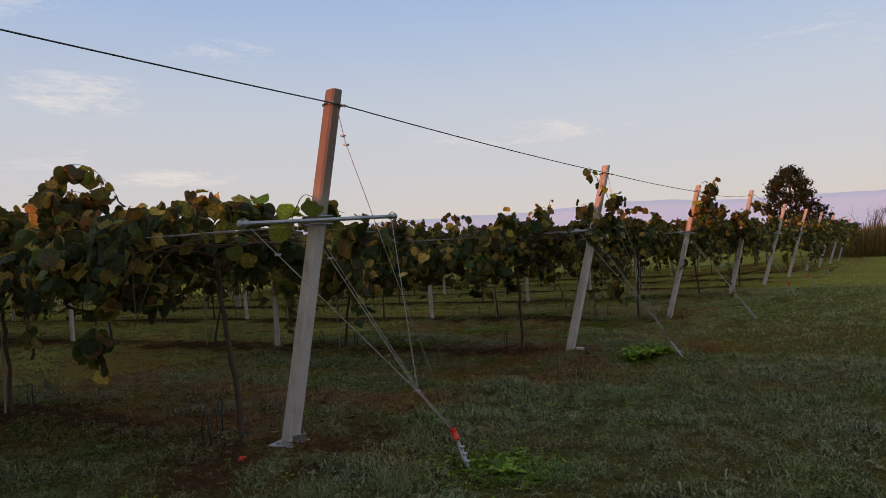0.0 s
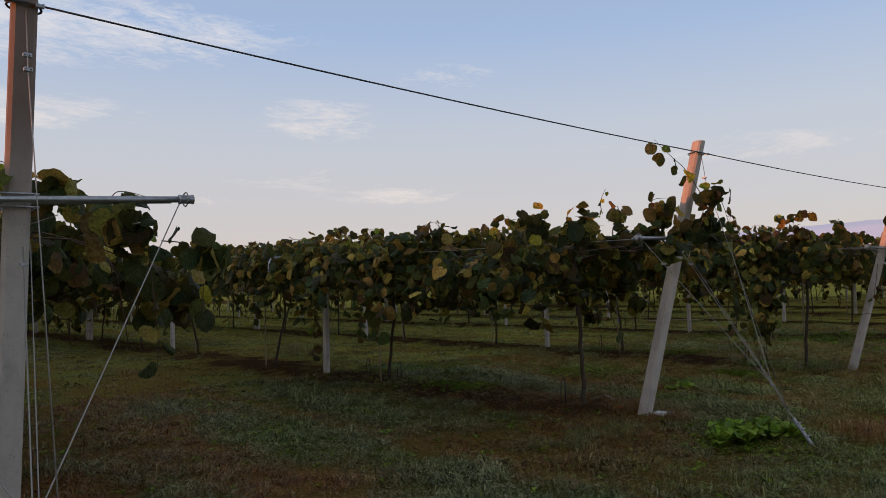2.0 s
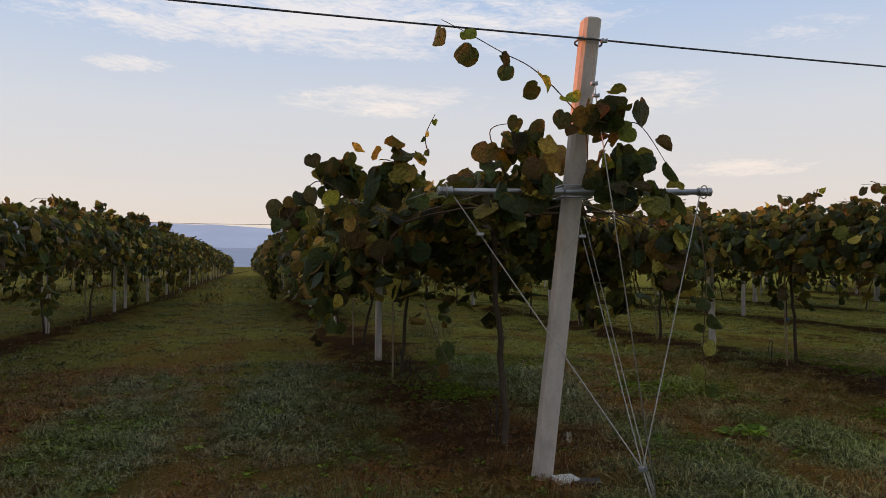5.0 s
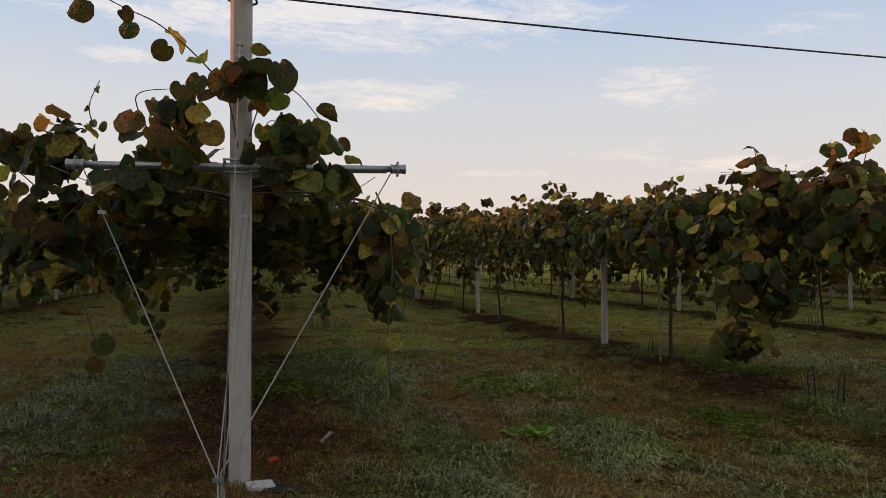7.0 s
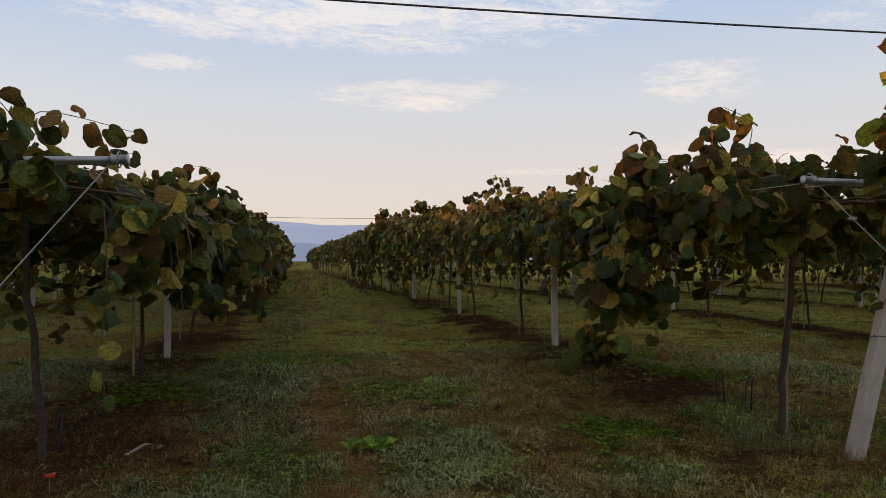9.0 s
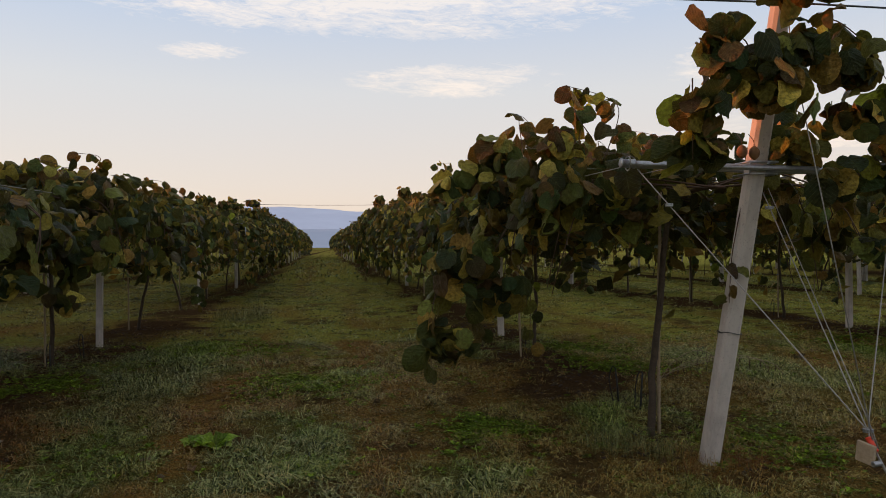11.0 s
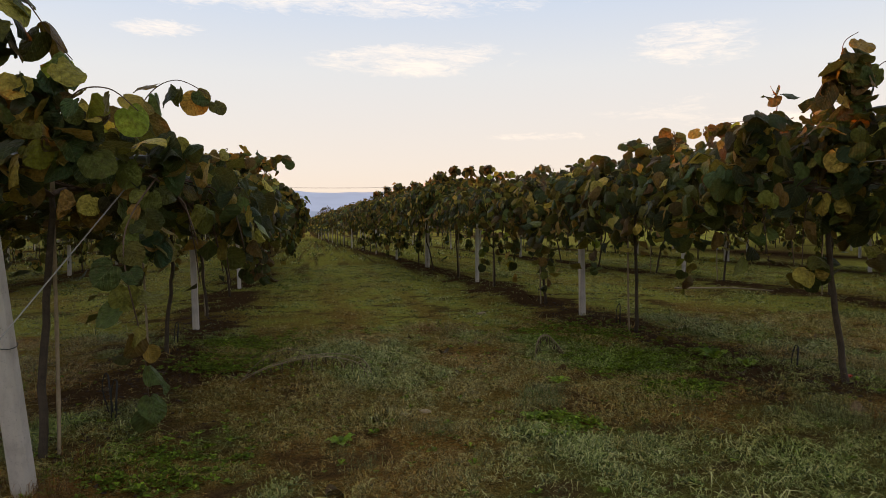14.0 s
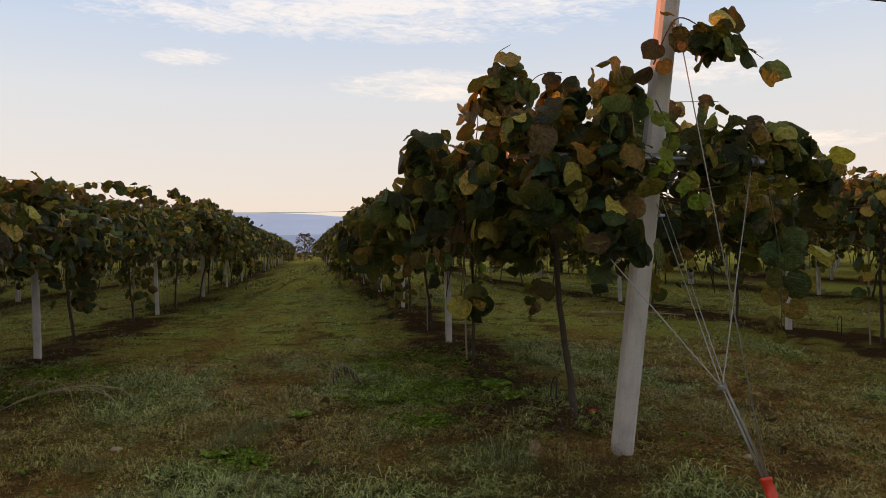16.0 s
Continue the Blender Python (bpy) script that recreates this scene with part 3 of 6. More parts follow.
def dryness(x, y):
    """Rusty dead turf: beside the rows, round the posts, and in tracks along the aisles."""
    side = np.exp(-((row_distance(x, y) - 0.55) / 0.4) ** 2) * orchard(x, y) * 0.45
    spots = step01(patches(x, y * 0.6, 1.1, 31), 0.5, 0.68) * (0.35 + 0.65 * np.clip((y - 2.5) / 1.5, 0, 1))
    middle = np.interp(straight(x, y), AISLE_X, AISLE_SIDE)
    wheel = np.exp(-((np.abs(middle) - 0.64) / 0.2) ** 2) * np.clip((y - 3.4) / 1.2, 0, 1) * step01(patches(x, y * 0.4, 0.9, 37), 0.32, 0.52)
    ends = sum(np.exp(-(((x - a) / 0.42) ** 2 + ((y - b) / 0.34) ** 2)) for a, b in POST_FEET)
    total = side * step01(patches(x, y, 0.8, 35), 0.3, 0.7) * 0.9 + spots * 0.62 + wheel * (0.5 + 0.45 * step01(np.asarray(x, float), 4.0, 6.0)) + ends * 0.9 + sum(np.exp(-(((x - a) / r) ** 2 + ((y - b) / r) ** 2)) for a, b, r in RUST_BEDS) * 0.7
    return np.clip(total, 0, 1) * (1 - 0.5 * step01(y, 9.0, 16.0))


GREEN_BEDS = [(10.55, 4.8, 0.33), (10.7, 7.7, 0.45), (10.75, 8.9, 0.5), (14.5, 8.6, 0.6), (14.4, 6.8, 0.55), (14.2, 5.5, 0.25), (7.6, 7.2, 0.5), (8.9, 5.4, 0.3), (13.0, 4.95, 0.2), (4.95, 3.25, 0.35), (-0.1, 2.6, 0.3), (5.3, 7.2, 0.35), (6.3, 9.5, 0.6)]
FROST_BEDS = [(14.2, 4.9, 0.35), (11.9, 4.2, 0.4), (13.0, 5.25, 0.4), (-1.2, 4.1, 0.9), (3.9, 4.1, 0.6), (-0.6, 3.0, 0.7), (14.7, 4.6, 0.4), (2.4, 3.2, 0.6)]


def frostiness(x, y):
    """Dew-grey turf."""
    beds = sum(np.exp(-(((x - a) / r) ** 2 + ((y - b) / r) ** 2)) for a, b, r in FROST_BEDS)
    return np.clip((0.8 * beds + 0.6 * step01(patches(x, y, 0.8, 45), 0.45, 0.75) * (1 - 0.9 * exposure_lift(x, y))) * (1 - 0.9 * dryness(x, y)), 0, 1)


def lushness(x, y):
    beds = sum(np.exp(-(((x - a) / r) ** 2 + ((y - b) / r) ** 2)) for a, b, r in GREEN_BEDS)
    return np.clip(0.5 * step01(patches(x, y, 0.8, 41), 0.58, 0.7) * (1 - 0.8 * dryness(x, y)) + 1.2 * beds, 0, 1)


def exposure_lift(x, y):
    """Exposure lift put into the turf colour, paler from the second aisle on."""
    return step01(np.asarray(x, float) + 2.5 * (patches(x, y, 2.5, 47) - 0.5), 3.0, 11.5)


def soil_shade(x, y):
    """Soil and blade shade painted in, dense near the headland, thinning along the aisles."""
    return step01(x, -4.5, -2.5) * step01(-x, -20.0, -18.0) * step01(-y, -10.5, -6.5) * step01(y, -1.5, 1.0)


def spread(lo, hi, step, far):
    inner = np.arange(lo, hi + step / 2, step)
    out = step * 1.5 * 1.33 ** np.arange(60)
    out = np.cumsum(out)
    out = out[out < far]
    return np.concatenate([(lo - out)[::-1], inner, hi + out])


gx, gy = spread(-7, 22, 0.16, 3600), spread(-3, 15, 0.16, 3600)
GX, GY = np.meshgrid(gx, gy)
gv = np.column_stack([GX.ravel(), GY.ravel(), ground_height(GX, GY).ravel()])
nx, ny = len(gx), len(gy)
ii, jj = np.meshgrid(np.arange(nx - 1), np.arange(ny - 1))
q = (jj * nx + ii).ravel()
gf = np.column_stack([q, q + 1, q + nx + 1, q + nx])
tagged(part("ground", raw_mesh("ground", gv, gf, M_GROUND, attributes=[("bare", bareness(GX, GY).ravel()), ("dry", dryness(GX, GY).ravel()), ("tone_lift", exposure_lift(GX, GY).ravel()), ("soil_shade", soil_shade(GX, GY).ravel())])),
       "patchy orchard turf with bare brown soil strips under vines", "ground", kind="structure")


# ---- far hills, a ring of ridges with haze put into colour and glow ----
def ridge(name, profile, near, far, mat, label, rough):
    az = np.radians(np.arange(-180, 181, 0.5))
    el = np.interp(np.degrees(az), [p[0] for p in profile], [p[1] for p in profile])
    wob = sum(a * np.sin(az * k + k) for a, k in ((0.22, 11), (0.16, 23), (0.1, 47), (0.06, 91), (0.04, 173)))
    top = far * np.tan(np.radians(np.maximum(el + rough * wob, 0.05)))
    rings = []
    for s in np.linspace(0, 1, 9):
        d = near + (far - near) * s
        z = top * s ** 1.4 - 4 * (s == 0)
        z = z * (1 + 0.05 * rough * np.sin(az * 60 + s * 9) * (s < 0.95))
        rings.append(np.column_stack([d * np.sin(az), d * np.cos(az), z]))
    d = far * 1.04
    rings.append(np.column_stack([d * np.sin(az), d * np.cos(az), top * 0 - 5]))
    v, n = np.vstack(rings), len(az)
    a = np.arange((len(rings) - 1) * n)
    a = a[a % n != n - 1]
    f = np.column_stack([a, a + n, a + n + 1, a + 1])
    tagged(part(name, raw_mesh(name, v, f, mat)), label, "mountains", kind="structure")


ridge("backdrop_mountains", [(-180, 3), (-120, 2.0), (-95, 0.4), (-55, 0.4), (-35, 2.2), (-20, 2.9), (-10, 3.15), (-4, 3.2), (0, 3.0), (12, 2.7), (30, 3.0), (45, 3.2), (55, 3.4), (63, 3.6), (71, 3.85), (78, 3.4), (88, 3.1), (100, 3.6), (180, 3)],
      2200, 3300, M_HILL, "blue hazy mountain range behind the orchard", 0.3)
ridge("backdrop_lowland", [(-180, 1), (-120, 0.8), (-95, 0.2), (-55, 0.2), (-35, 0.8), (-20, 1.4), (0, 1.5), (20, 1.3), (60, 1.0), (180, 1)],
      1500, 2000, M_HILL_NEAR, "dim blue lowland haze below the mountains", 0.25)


# ---- posts ----
def post_shaft(name, height, base_side, top_side, lean, turn, chamfer=0.014, mat=None):
    rings = []
    for z, side in ((-0.25, base_side), (0.0, base_side), (height * 0.5, (base_side + top_side) / 2), (height - 0.008, top_side), (height, top_side - 0.016)):
        h, c = side / 2, chamfer
        ring = [(-h + c, -h), (h - c, -h), (h, -h + c), (h, h - c), (h - c, h), (-h + c, h), (-h, h - c), (-h, -h + c)]
        ca, sa = math.cos(turn), math.sin(turn)
        rings.append([(x * ca - y * sa + lean[0] * z, x * sa + y * ca + lean[1] * z, z) for x, y in ring])
    bm = bmesh.new()
    vs = [[bm.verts.new(p) for p in r] for r in rings]
    for a, b in zip(vs, vs[1:]):
        for j in range(8):
            k = (j + 1) % 8
            bm.faces.new((a[j], a[k], b[k], b[j]))
    bm.faces.new(vs[-1])
    bm.faces.new(vs[0][::-1])
    return bm_mesh(name, bm, mat or M_CONCRETE)


def pipe_cap(name, a, b, r, mat):
    """A short sleeve with a raised rim at each end, from a to b."""
    a, b = np.array(a, float), np.array(b, float)
    s = [0, 0.02, 0.12, 0.14, 0.86, 0.88, 0.98, 1]
    rr = [r * 0.7, r * 1.12, r * 1.12, r, r, r * 1.12, r * 1.12, r * 0.7]
    return tube(name, [a + (b - a) * k for k in s], rr, mat, 12)


def wire_clamp(name, at, mat=None):
    """Two small bolts on a saddle."""
    bm = bmesh.new()
    box("", 0.035, 0.02, 0.016, None, 0.003, m=Matrix.Translation(at), bmesh_only=bm)
    for dx_ in (-0.01, 0.01):
        box("", 0.008, 0.034, 0.008, None, 0.0, m=Matrix.Translation(Vector(at) + Vector((dx_, 0, 0.004))), bmesh_only=bm)
    return bm_mesh(name, bm, mat or M_STEEL)


def end_post(x, y, height, lean, bar_left, bar_right, label, plate=False, side=0.108):
    """A leaning concrete end post with its crossarm; bar ends are given in the world."""
    p = thing("end_post", label, "trellis post", "end posts of the rows", (x, y, 0))
    part("shaft", post_shaft("shaft", height, side, side - 0.018, lean, radians(-4), 0.016, M_STAINED if plate else M_CONCRETE), p)
    o = np.array((x, y, 0))
    a, b = np.array(bar_left) - o, np.array(bar_right) - o
    u = (b - a) / np.linalg.norm(b - a)
    arm = part("crossarm", tube("crossarm", [a, a + (b - a) * 0.5, b], 0.016, M_STEEL, 10), p, "galvanised steel crossarm")
    back = np.array((0, 0.15, 0))
    part("back_rail", tube("back_rail", [a + u * 0.06 + back * 0.6, a + (b - a) * 0.5 + back, b - u * 0.06 + back * 0.6], 0.011, M_STEEL, 8), p, "thin galvanised back rail")
    for e, s in ((a, -1), (b, 1)):
        part("end_sleeve", pipe_cap("end_sleeve", e - u * s * 0.055, e + u * s * 0.02, 0.022, M_STEEL), arm)
        loop = [e - u * s * 0.02 + 0.036 * np.array((0, math.cos(k), math.sin(k))) for k in np.linspace(0, 6.0, 12)]
        part("wire_loop", tube("wire_loop", loop, 0.0035, M_WIRE, 5), arm)
    z = a[2] + (b[2] - a[2]) * (-a[0] / (b[0] - a[0]))
    c = np.array((lean[0] * z, lean[1] * z, z))
    ring = [c + np.array((sx * 0.075, sy * 0.078 + 0.0, 0.03 * k)) for k in (-1, 1) for sx, sy in ((-1, -1), (1, -1), (1, 1), (-1, 1), (-1, -1))]
    part("bracket", tube("bracket", ring, 0.006, M_STEEL, 6), p, "bent steel wire bracket")
    t = np.array((lean[0] * (height - 0.12), lean[1] * (height - 0.12), height - 0.12))
    wrap = [t + np.array((0.068 * math.cos(k), 0.068 * math.sin(k), 0.012 * math.sin(k * 0.5))) for k in np.linspace(0, 6.28, 18)]
    part("cable_wrap", tube("cable_wrap", wrap, 0.005, M_CABLE, 6), p)
    part("clamp", wire_clamp("clamp", t + np.array((0.05, -0.075, 0))), p)
    part("clamp", wire_clamp("clamp", t + np.array((-0.065, -0.05, 0.01))), p)
    if plate:
        bm = bmesh.new()
        box("", 0.34, 0.2, 0.012, None, 0.003, m=pose(-0.05, -0.05, 0.035, 5, 3, 20), bmesh_only=bm)
        box("", 0.14, 0.012, 0.06, None, 0.002, m=pose(0.0, -0.085, 0.06, 12, 0, -30), bmesh_only=bm)
        part("base_plate", bm_mesh("base_plate", bm, M_STEEL), p, "dull steel base plate")
    return p


def guy(points, radius=0.0028, label="thin galvanised guy wire from post to ground anchor", clamps=()):
    g = thing("guy_wire", label, "wire", "guy wires")
    part("strand", tube("strand", points, radius, M_WIRE, 6), g)
    for at in clamps:
        part("tensioner", wire_clamp("tensioner", at), g, "small steel wire tensioner")
    return g


def ground_anchor(cap, foot, red, board=False):
    a = thing("ground_anchor", "steel ground anchor with a red plastic cap in the grass" if red else "plain steel ground anchor in the grass", "anchor", "guy wire anchors", foot)
    c, f = np.array(cap) - np.array(foot), np.zeros(3)
    mid = c * 0.75
    part("strap", tube("strap", [f - c * 0.3, f, mid], [0.014, 0.016, 0.014], M_STEEL, 6), a)
    part("strap", tube("strap", [f - c * 0.3 + (0.03, 0.01, 0), f + (0.03, 0.01, 0), mid * 0.85 + (0.02, 0, 0)], 0.008, M_STEEL, 6), a)
    for k in (0.25, 0.45, 0.62):
        part("bolt", pipe_cap("bolt", c * k + (-0.02, -0.022, 0), c * k + (0.02, -0.022, 0.0), 0.008, M_STEEL), a)
    if red:
        part("cap", pipe_cap("cap", c * (0.98 if board else 0.8), c * 1.1, 0.013 if board else 0.022, M_RED), a, "bright red plastic cap")
    if board:
        part("nut", pipe_cap("nut", c + (-0.03, -0.03, -0.05), c + (0.005, -0.03, -0.045), 0.011, M_STEEL), a, "shiny steel wire clamp nut")
        part("board", box("board", 0.075, 0.016, 0.085, M_TAN, 0.004, m=pose(c[0] - 0.03, c[1] + 0.01, c[2] - 0.015, 6, 10, -68)), a, "small weathered wooden block")
    return a


# the four near end posts: top is lean * height away from the base
POSTS = [
    dict(at=(-0.085, 4.49), h=2.69, lean=(-0.012, -0.257), L=(-0.91, 3.97, 1.70), R=(0.63, 3.88, 1.775), plate=True, side=0.118,
         label="leaning brown-stained concrete end post with steel crossarm and base plate"),
    dict(at=(5.084, 4.365), h=2.53, lean=(0.002, -0.274), L=(4.36, 3.845, 1.662), R=(5.853, 3.845, 1.695), plate=False, side=0.108,
         label="leaning concrete end post with vine shoots climbing its top"),
    dict(at=(10.003, 4.407), h=2.55, lean=(0.007, -0.283), L=(9.28, 3.87, 1.665), R=(10.79, 3.87, 1.635), plate=False, side=0.1,
         label="leaning concrete end post buried in a broad leafy mound"),
    dict(at=(15.308, 4.365), h=2.72, lean=(0.017, -0.25), L=(14.56, 3.85, 1.78), R=(15.92, 3.88, 1.74), plate=False, side=0.112,
         label="leaning concrete end post with dense foliage beside it"),
]
for d in POSTS:
    end_post(*d["at"], d["h"], d["lean"], d["L"], d["R"], d["label"], d["plate"], d["side"])


def on_post(d, z, out=0.0):
    return np.array((d["at"][0] + d["lean"][0] * z, d["at"][1] + d["lean"][1] * z - out, z))


# anchors: where the wires meet, where the strap enters the ground
ANCHORS = [((-0.138, 2.9, 0.245), (-0.136, 2.8, 0.0), (-0.193, 3.135, 0.51), True, False),
           ((5.07, 3.0, 0.25), (5.1, 2.84, 0.0), (5.05, 3.1, 0.44), False, False),
           ((10.035, 3.13, 0.43), (10.07, 2.84, 0.0), (10.03, 3.16, 0.5), True, True),
           ((15.355, 2.98, 0.35), (15.4, 2.84, 0.02), (15.275, 3.17, 0.71), True, False)]
for d, (cap, foot, knot, red, board) in zip(POSTS, ANCHORS):
    ground_anchor(cap, foot, red, board)
    top = on_post(d, d["h"] - 0.12)
    joint = on_post(d, 1.53, 0.07) + (0.02, 0, 0)
    cap, knot = np.array(cap), np.array(knot)
    L, R = np.array(d["L"]) + (0.06, -0.02, -0.03), np.array(d["R"]) + (-0.06, -0.02, -0.03)
    guy([top + (0, -0.05, -0.02), top + (cap - top) * 0.12, cap], clamps=[top + (cap - top) * 0.1, top + (cap - top) * 0.13])
    guy([joint, knot, cap], 0.003, clamps=[joint + (knot - joint) * 0.08])
    guy([joint + (0.03, 0, 0.02), knot + (0.02, 0, 0.0), cap + (0.02, 0, 0)], 0.0024)
    guy([L, knot, cap + (-0.01, 0, 0)], 0.003, clamps=[L + (knot - L) * 0.16, knot])
    guy([R, knot + (0.01, 0.01, 0.02), cap + (0.01, 0, 0)], 0.003)
    guy([cap, cap + (np.array(foot) - cap) * 0.6 + (0.02, 0, 0), np.array(foot) + (0.02, 0, -0.02)], 0.005)

c = on_post(POSTS[2], 0.78)
tie = thing("wire_tie", "thin rusty wire twisted round a concrete post", "wire", at=tuple(c))
loop = [(0.062 * math.cos(k), 0.062 * math.sin(k), 0.008 * math.sin(2 * k)) for k in np.linspace(0, 6.28, 17)]
part("loop", tube("loop", loop, 0.0024, M_CABLE, 5), tie)
part("twist", tube("twist", [(-0.06, -0.03, 0.0), (-0.085, -0.05, 0.012), (-0.1, -0.055, 0.02)], 0.003, M_CABLE, 5), tie)

# further end posts of the line, a plain one and its copies
first = end_post(0, 0, 2.55, (0.02, -0.3), (-0.75, -0.53, 1.65), (0.75, -0.53, 1.65), "leaning concrete end post of a far row")
anchor0 = ground_anchor((0.1, -1.25, 0.3), (0.15, -1.45, 0.0), True)
wire0 = guy([(0.03, -0.75, 2.4), (0.1, -1.25, 0.3)], 0.004)
wire1 = guy([(0.02, -0.5, 1.5), (0.1, -1.2, 0.36), (0.15, -1.45, 0.0)], 0.004)
for k in (0, 1, *range(6, len(ROW_X))):
    at = Matrix.Translation((ROW_X[k], ROW_Y[k], 0))
    turn = pose(0, 0, 0, 0, 0, (k * 37 % 9) - 4)
    for src in (first, anchor0, wire0, wire1):
        copy_thing(src, at @ turn @ Matrix.Translation(src.location))
for src in (first, anchor0, wire0, wire1):
    for o in (*src.children_recursive, src):
        bpy.data.objects.remove(o)

# head cable along the post tops, sagging between them
tops = [np.array((ROW_X[k] + 0.04, ROW_Y[k] - 0.6, 2.42)) for k in range(len(ROW_X))]
for i, d in enumerate(POSTS):
    tops[2 + i] = on_post(d, d["h"] - 0.115, 0.07)
tops[1] = np.array((-5.7, 3.85, 2.64))
tops[4][2] -= 0.025
for i, (a, b) in enumerate(zip(tops, tops[1:])):
    c = thing("head_cable", "thin dark steel cable strung between post tops", "cable", "head cables")
    part("strand", tube("strand", sag(a, b, 0.07 if i == 4 else 0.02), 0.0047, M_CABLE, 6), c)


# line posts inside the rows: slim, upright, with a hooped pipe arm
def line_post(label):
    p = thing("line_post", label, "trellis post", "line posts in the rows")
    part("shaft", post_shaft("shaft", 1.98, 0.078, 0.07, (0, 0), 0.1, 0.008, M_POST), p)
    hoop = smooth_path([(-0.98, -0.05, 1.5), (-0.98, -0.05, 1.68), (-0.9, -0.05, 1.77), (-0.5, -0.05, 1.785), (0, -0.05, 1.79), (0.5, -0.05, 1.785), (0.9, -0.05, 1.77), (0.98, -0.05, 1.68), (0.98, -0.05, 1.5)], 20)
    part("crossarm", tube("crossarm", hoop, 0.016, M_STEEL, 6), p, "hooped galvanised pipe crossarm")
    part("tie", tube("tie", [(0.05 * math.cos(k), 0.05 * math.sin(k), 1.79) for k in np.linspace(0, 6, 12)], 0.004, M_WIRE, 5), p)
    return p


ROW_END = 98.0
seed_post = line_post("slim pale concrete line post with hooped pipe arm")
rng = np.random.default_rng(5)
POST_SHIFT = {3: [9.87, 16.4], 4: [10.03, 16.45], 5: [10.1, 16.5], 2: [9.2, 14.9]}
for k in range(len(ROW_X)):
    ys = list(POST_SHIFT.get(k, [10.2, 16.5]))
    while ys[-1] + POST_GAP < (ROW_END if 1 <= k <= 6 else 45):
        ys.append(ys[-1] + POST_GAP)
    for y in ys:
        copy_thing(seed_post, pose(-0.2 if (k == 2 and y < 10) else row_x(k, y) + rng.normal(0, 0.02), y, 0, rng.normal(0, 0.7), rng.normal(0, 0.7), rng.normal(0, 4)))
for o in (*seed_post.children_recursive, seed_post):
    bpy.data.objects.remove(o)

# a line of taller posts across the block, with a cable from top to top
tall_post = thing("line_post", "taller pale concrete line post carrying a cross cable", "trellis post", "tall line posts")
part("shaft", post_shaft("shaft", 2.72, 0.085, 0.075, (0, 0), 0.1, 0.008, M_POST), tall_post)
part("cable_wrap", tube("cable_wrap", [(0.055 * math.cos(k), 0.055 * math.sin(k), 2.58) for k in np.linspace(0, 6.28, 14)], 0.004, M_CABLE, 5), tall_post)
for k in range(1, 8):
    copy_thing(tall_post, pose(row_x(k, 22.9), 22.9, 0, 0, 0, 3))
for o in (*tall_post.children_recursive, tall_post):
    bpy.data.objects.remove(o)
for k in range(1, 7):
    a, b = row_x(k, 22.9), row_x(k + 1, 22.9)
    c = thing("cross_cable", "thin dark cable strung between tall line posts", "cable", "cross cables")
    part("strand", tube("strand", sag((a, 22.84, 2.58), (b, 22.84, 2.58), 0.03), 0.006, M_CABLE, 5), c)

# trellis wires along the rows
for k, x in enumerate(ROW_X):
    end = ROW_END if 1 <= k <= 6 else 45
    y0 = ROW_Y[k] - 0.5
    for off, z in ((-0.72, 1.66), (-0.36, 1.68), (0.0, 1.7), (0.36, 1.68), (0.72, 1.66)):
        w = thing("trellis_wire", "thin steel trellis wire running along the row", "wire", "trellis wires")
        part("strand", tube("strand", [(x + off, y0, z - 0.01), *((row_x(k, y) + off * 1.09, y, z + 0.08) for y in (10.2, 20.0, 30.0, end))], 0.0025, M_WIRE, 4), w)


# ---- vines ----
def crown_places(rng, n, length, half, top, rise, hang, phase):
    """Leaf places, outward ways and tips for a length of arched canopy; y from 0 to length."""
    y = rng.uniform(0, length, n)
    s = rng.uniform(-1, 1, n)
    side = np.sign(s)
    on_top = np.abs(s) < 0.5
    u = np.where(on_top, s / 0.5 * half, 0)
    lump = waves(y + phase, u + phase * 0.7, 1.5)
    top = top + 0.07
    z_top = top + rise * (1 - (u / half) ** 2) + 0.16 * lump
    t = np.clip((np.abs(s) - 0.5) / 0.5, 0, 1)
    depth = hang * (0.72 + 0.45 * waves(y * 1.3 + phase, side * 2.0 + phase, 1.9))
    out = half + 0.28 * np.sin(t * 2.2) + 0.1 * waves(y + phase, t * 3, 2.0)
    x = np.where(on_top, u, side * out)
    z = np.where(on_top, z_top, top - 0.02 - t ** 1.1 * depth + 0.06 * lump)
    inward = rng.exponential(0.08, n)
    x -= np.where(on_top, 0, side * inward)
    z -= np.where(on_top, inward * 0.8, 0)
    p = np.column_stack([x, y, z]) + rng.normal(0, 0.035, (n, 3))
    nrm = np.where(on_top[:, None], np.column_stack([u * 0.7, 0 * u, 0 * u + 0.8]), np.column_stack([side, 0 * u, 0 * u + 0.35]))
    nrm = nrm + rng.normal(0, 0.55, (n, 3))
    tip = np.column_stack([side * 0.4, rng.normal(0, 0.6, n), np.full(n, -0.9)]) + rng.normal(0, 0.3, (n, 3))
    keep = rng.random(n) < np.clip(0.8 + 0.6 * waves(x * 1.5 + phase, y * 1.5 + z, 1.8), 0.12, 1) * (1 - 0.55 * t)
    return p[keep], nrm[keep], tip[keep]


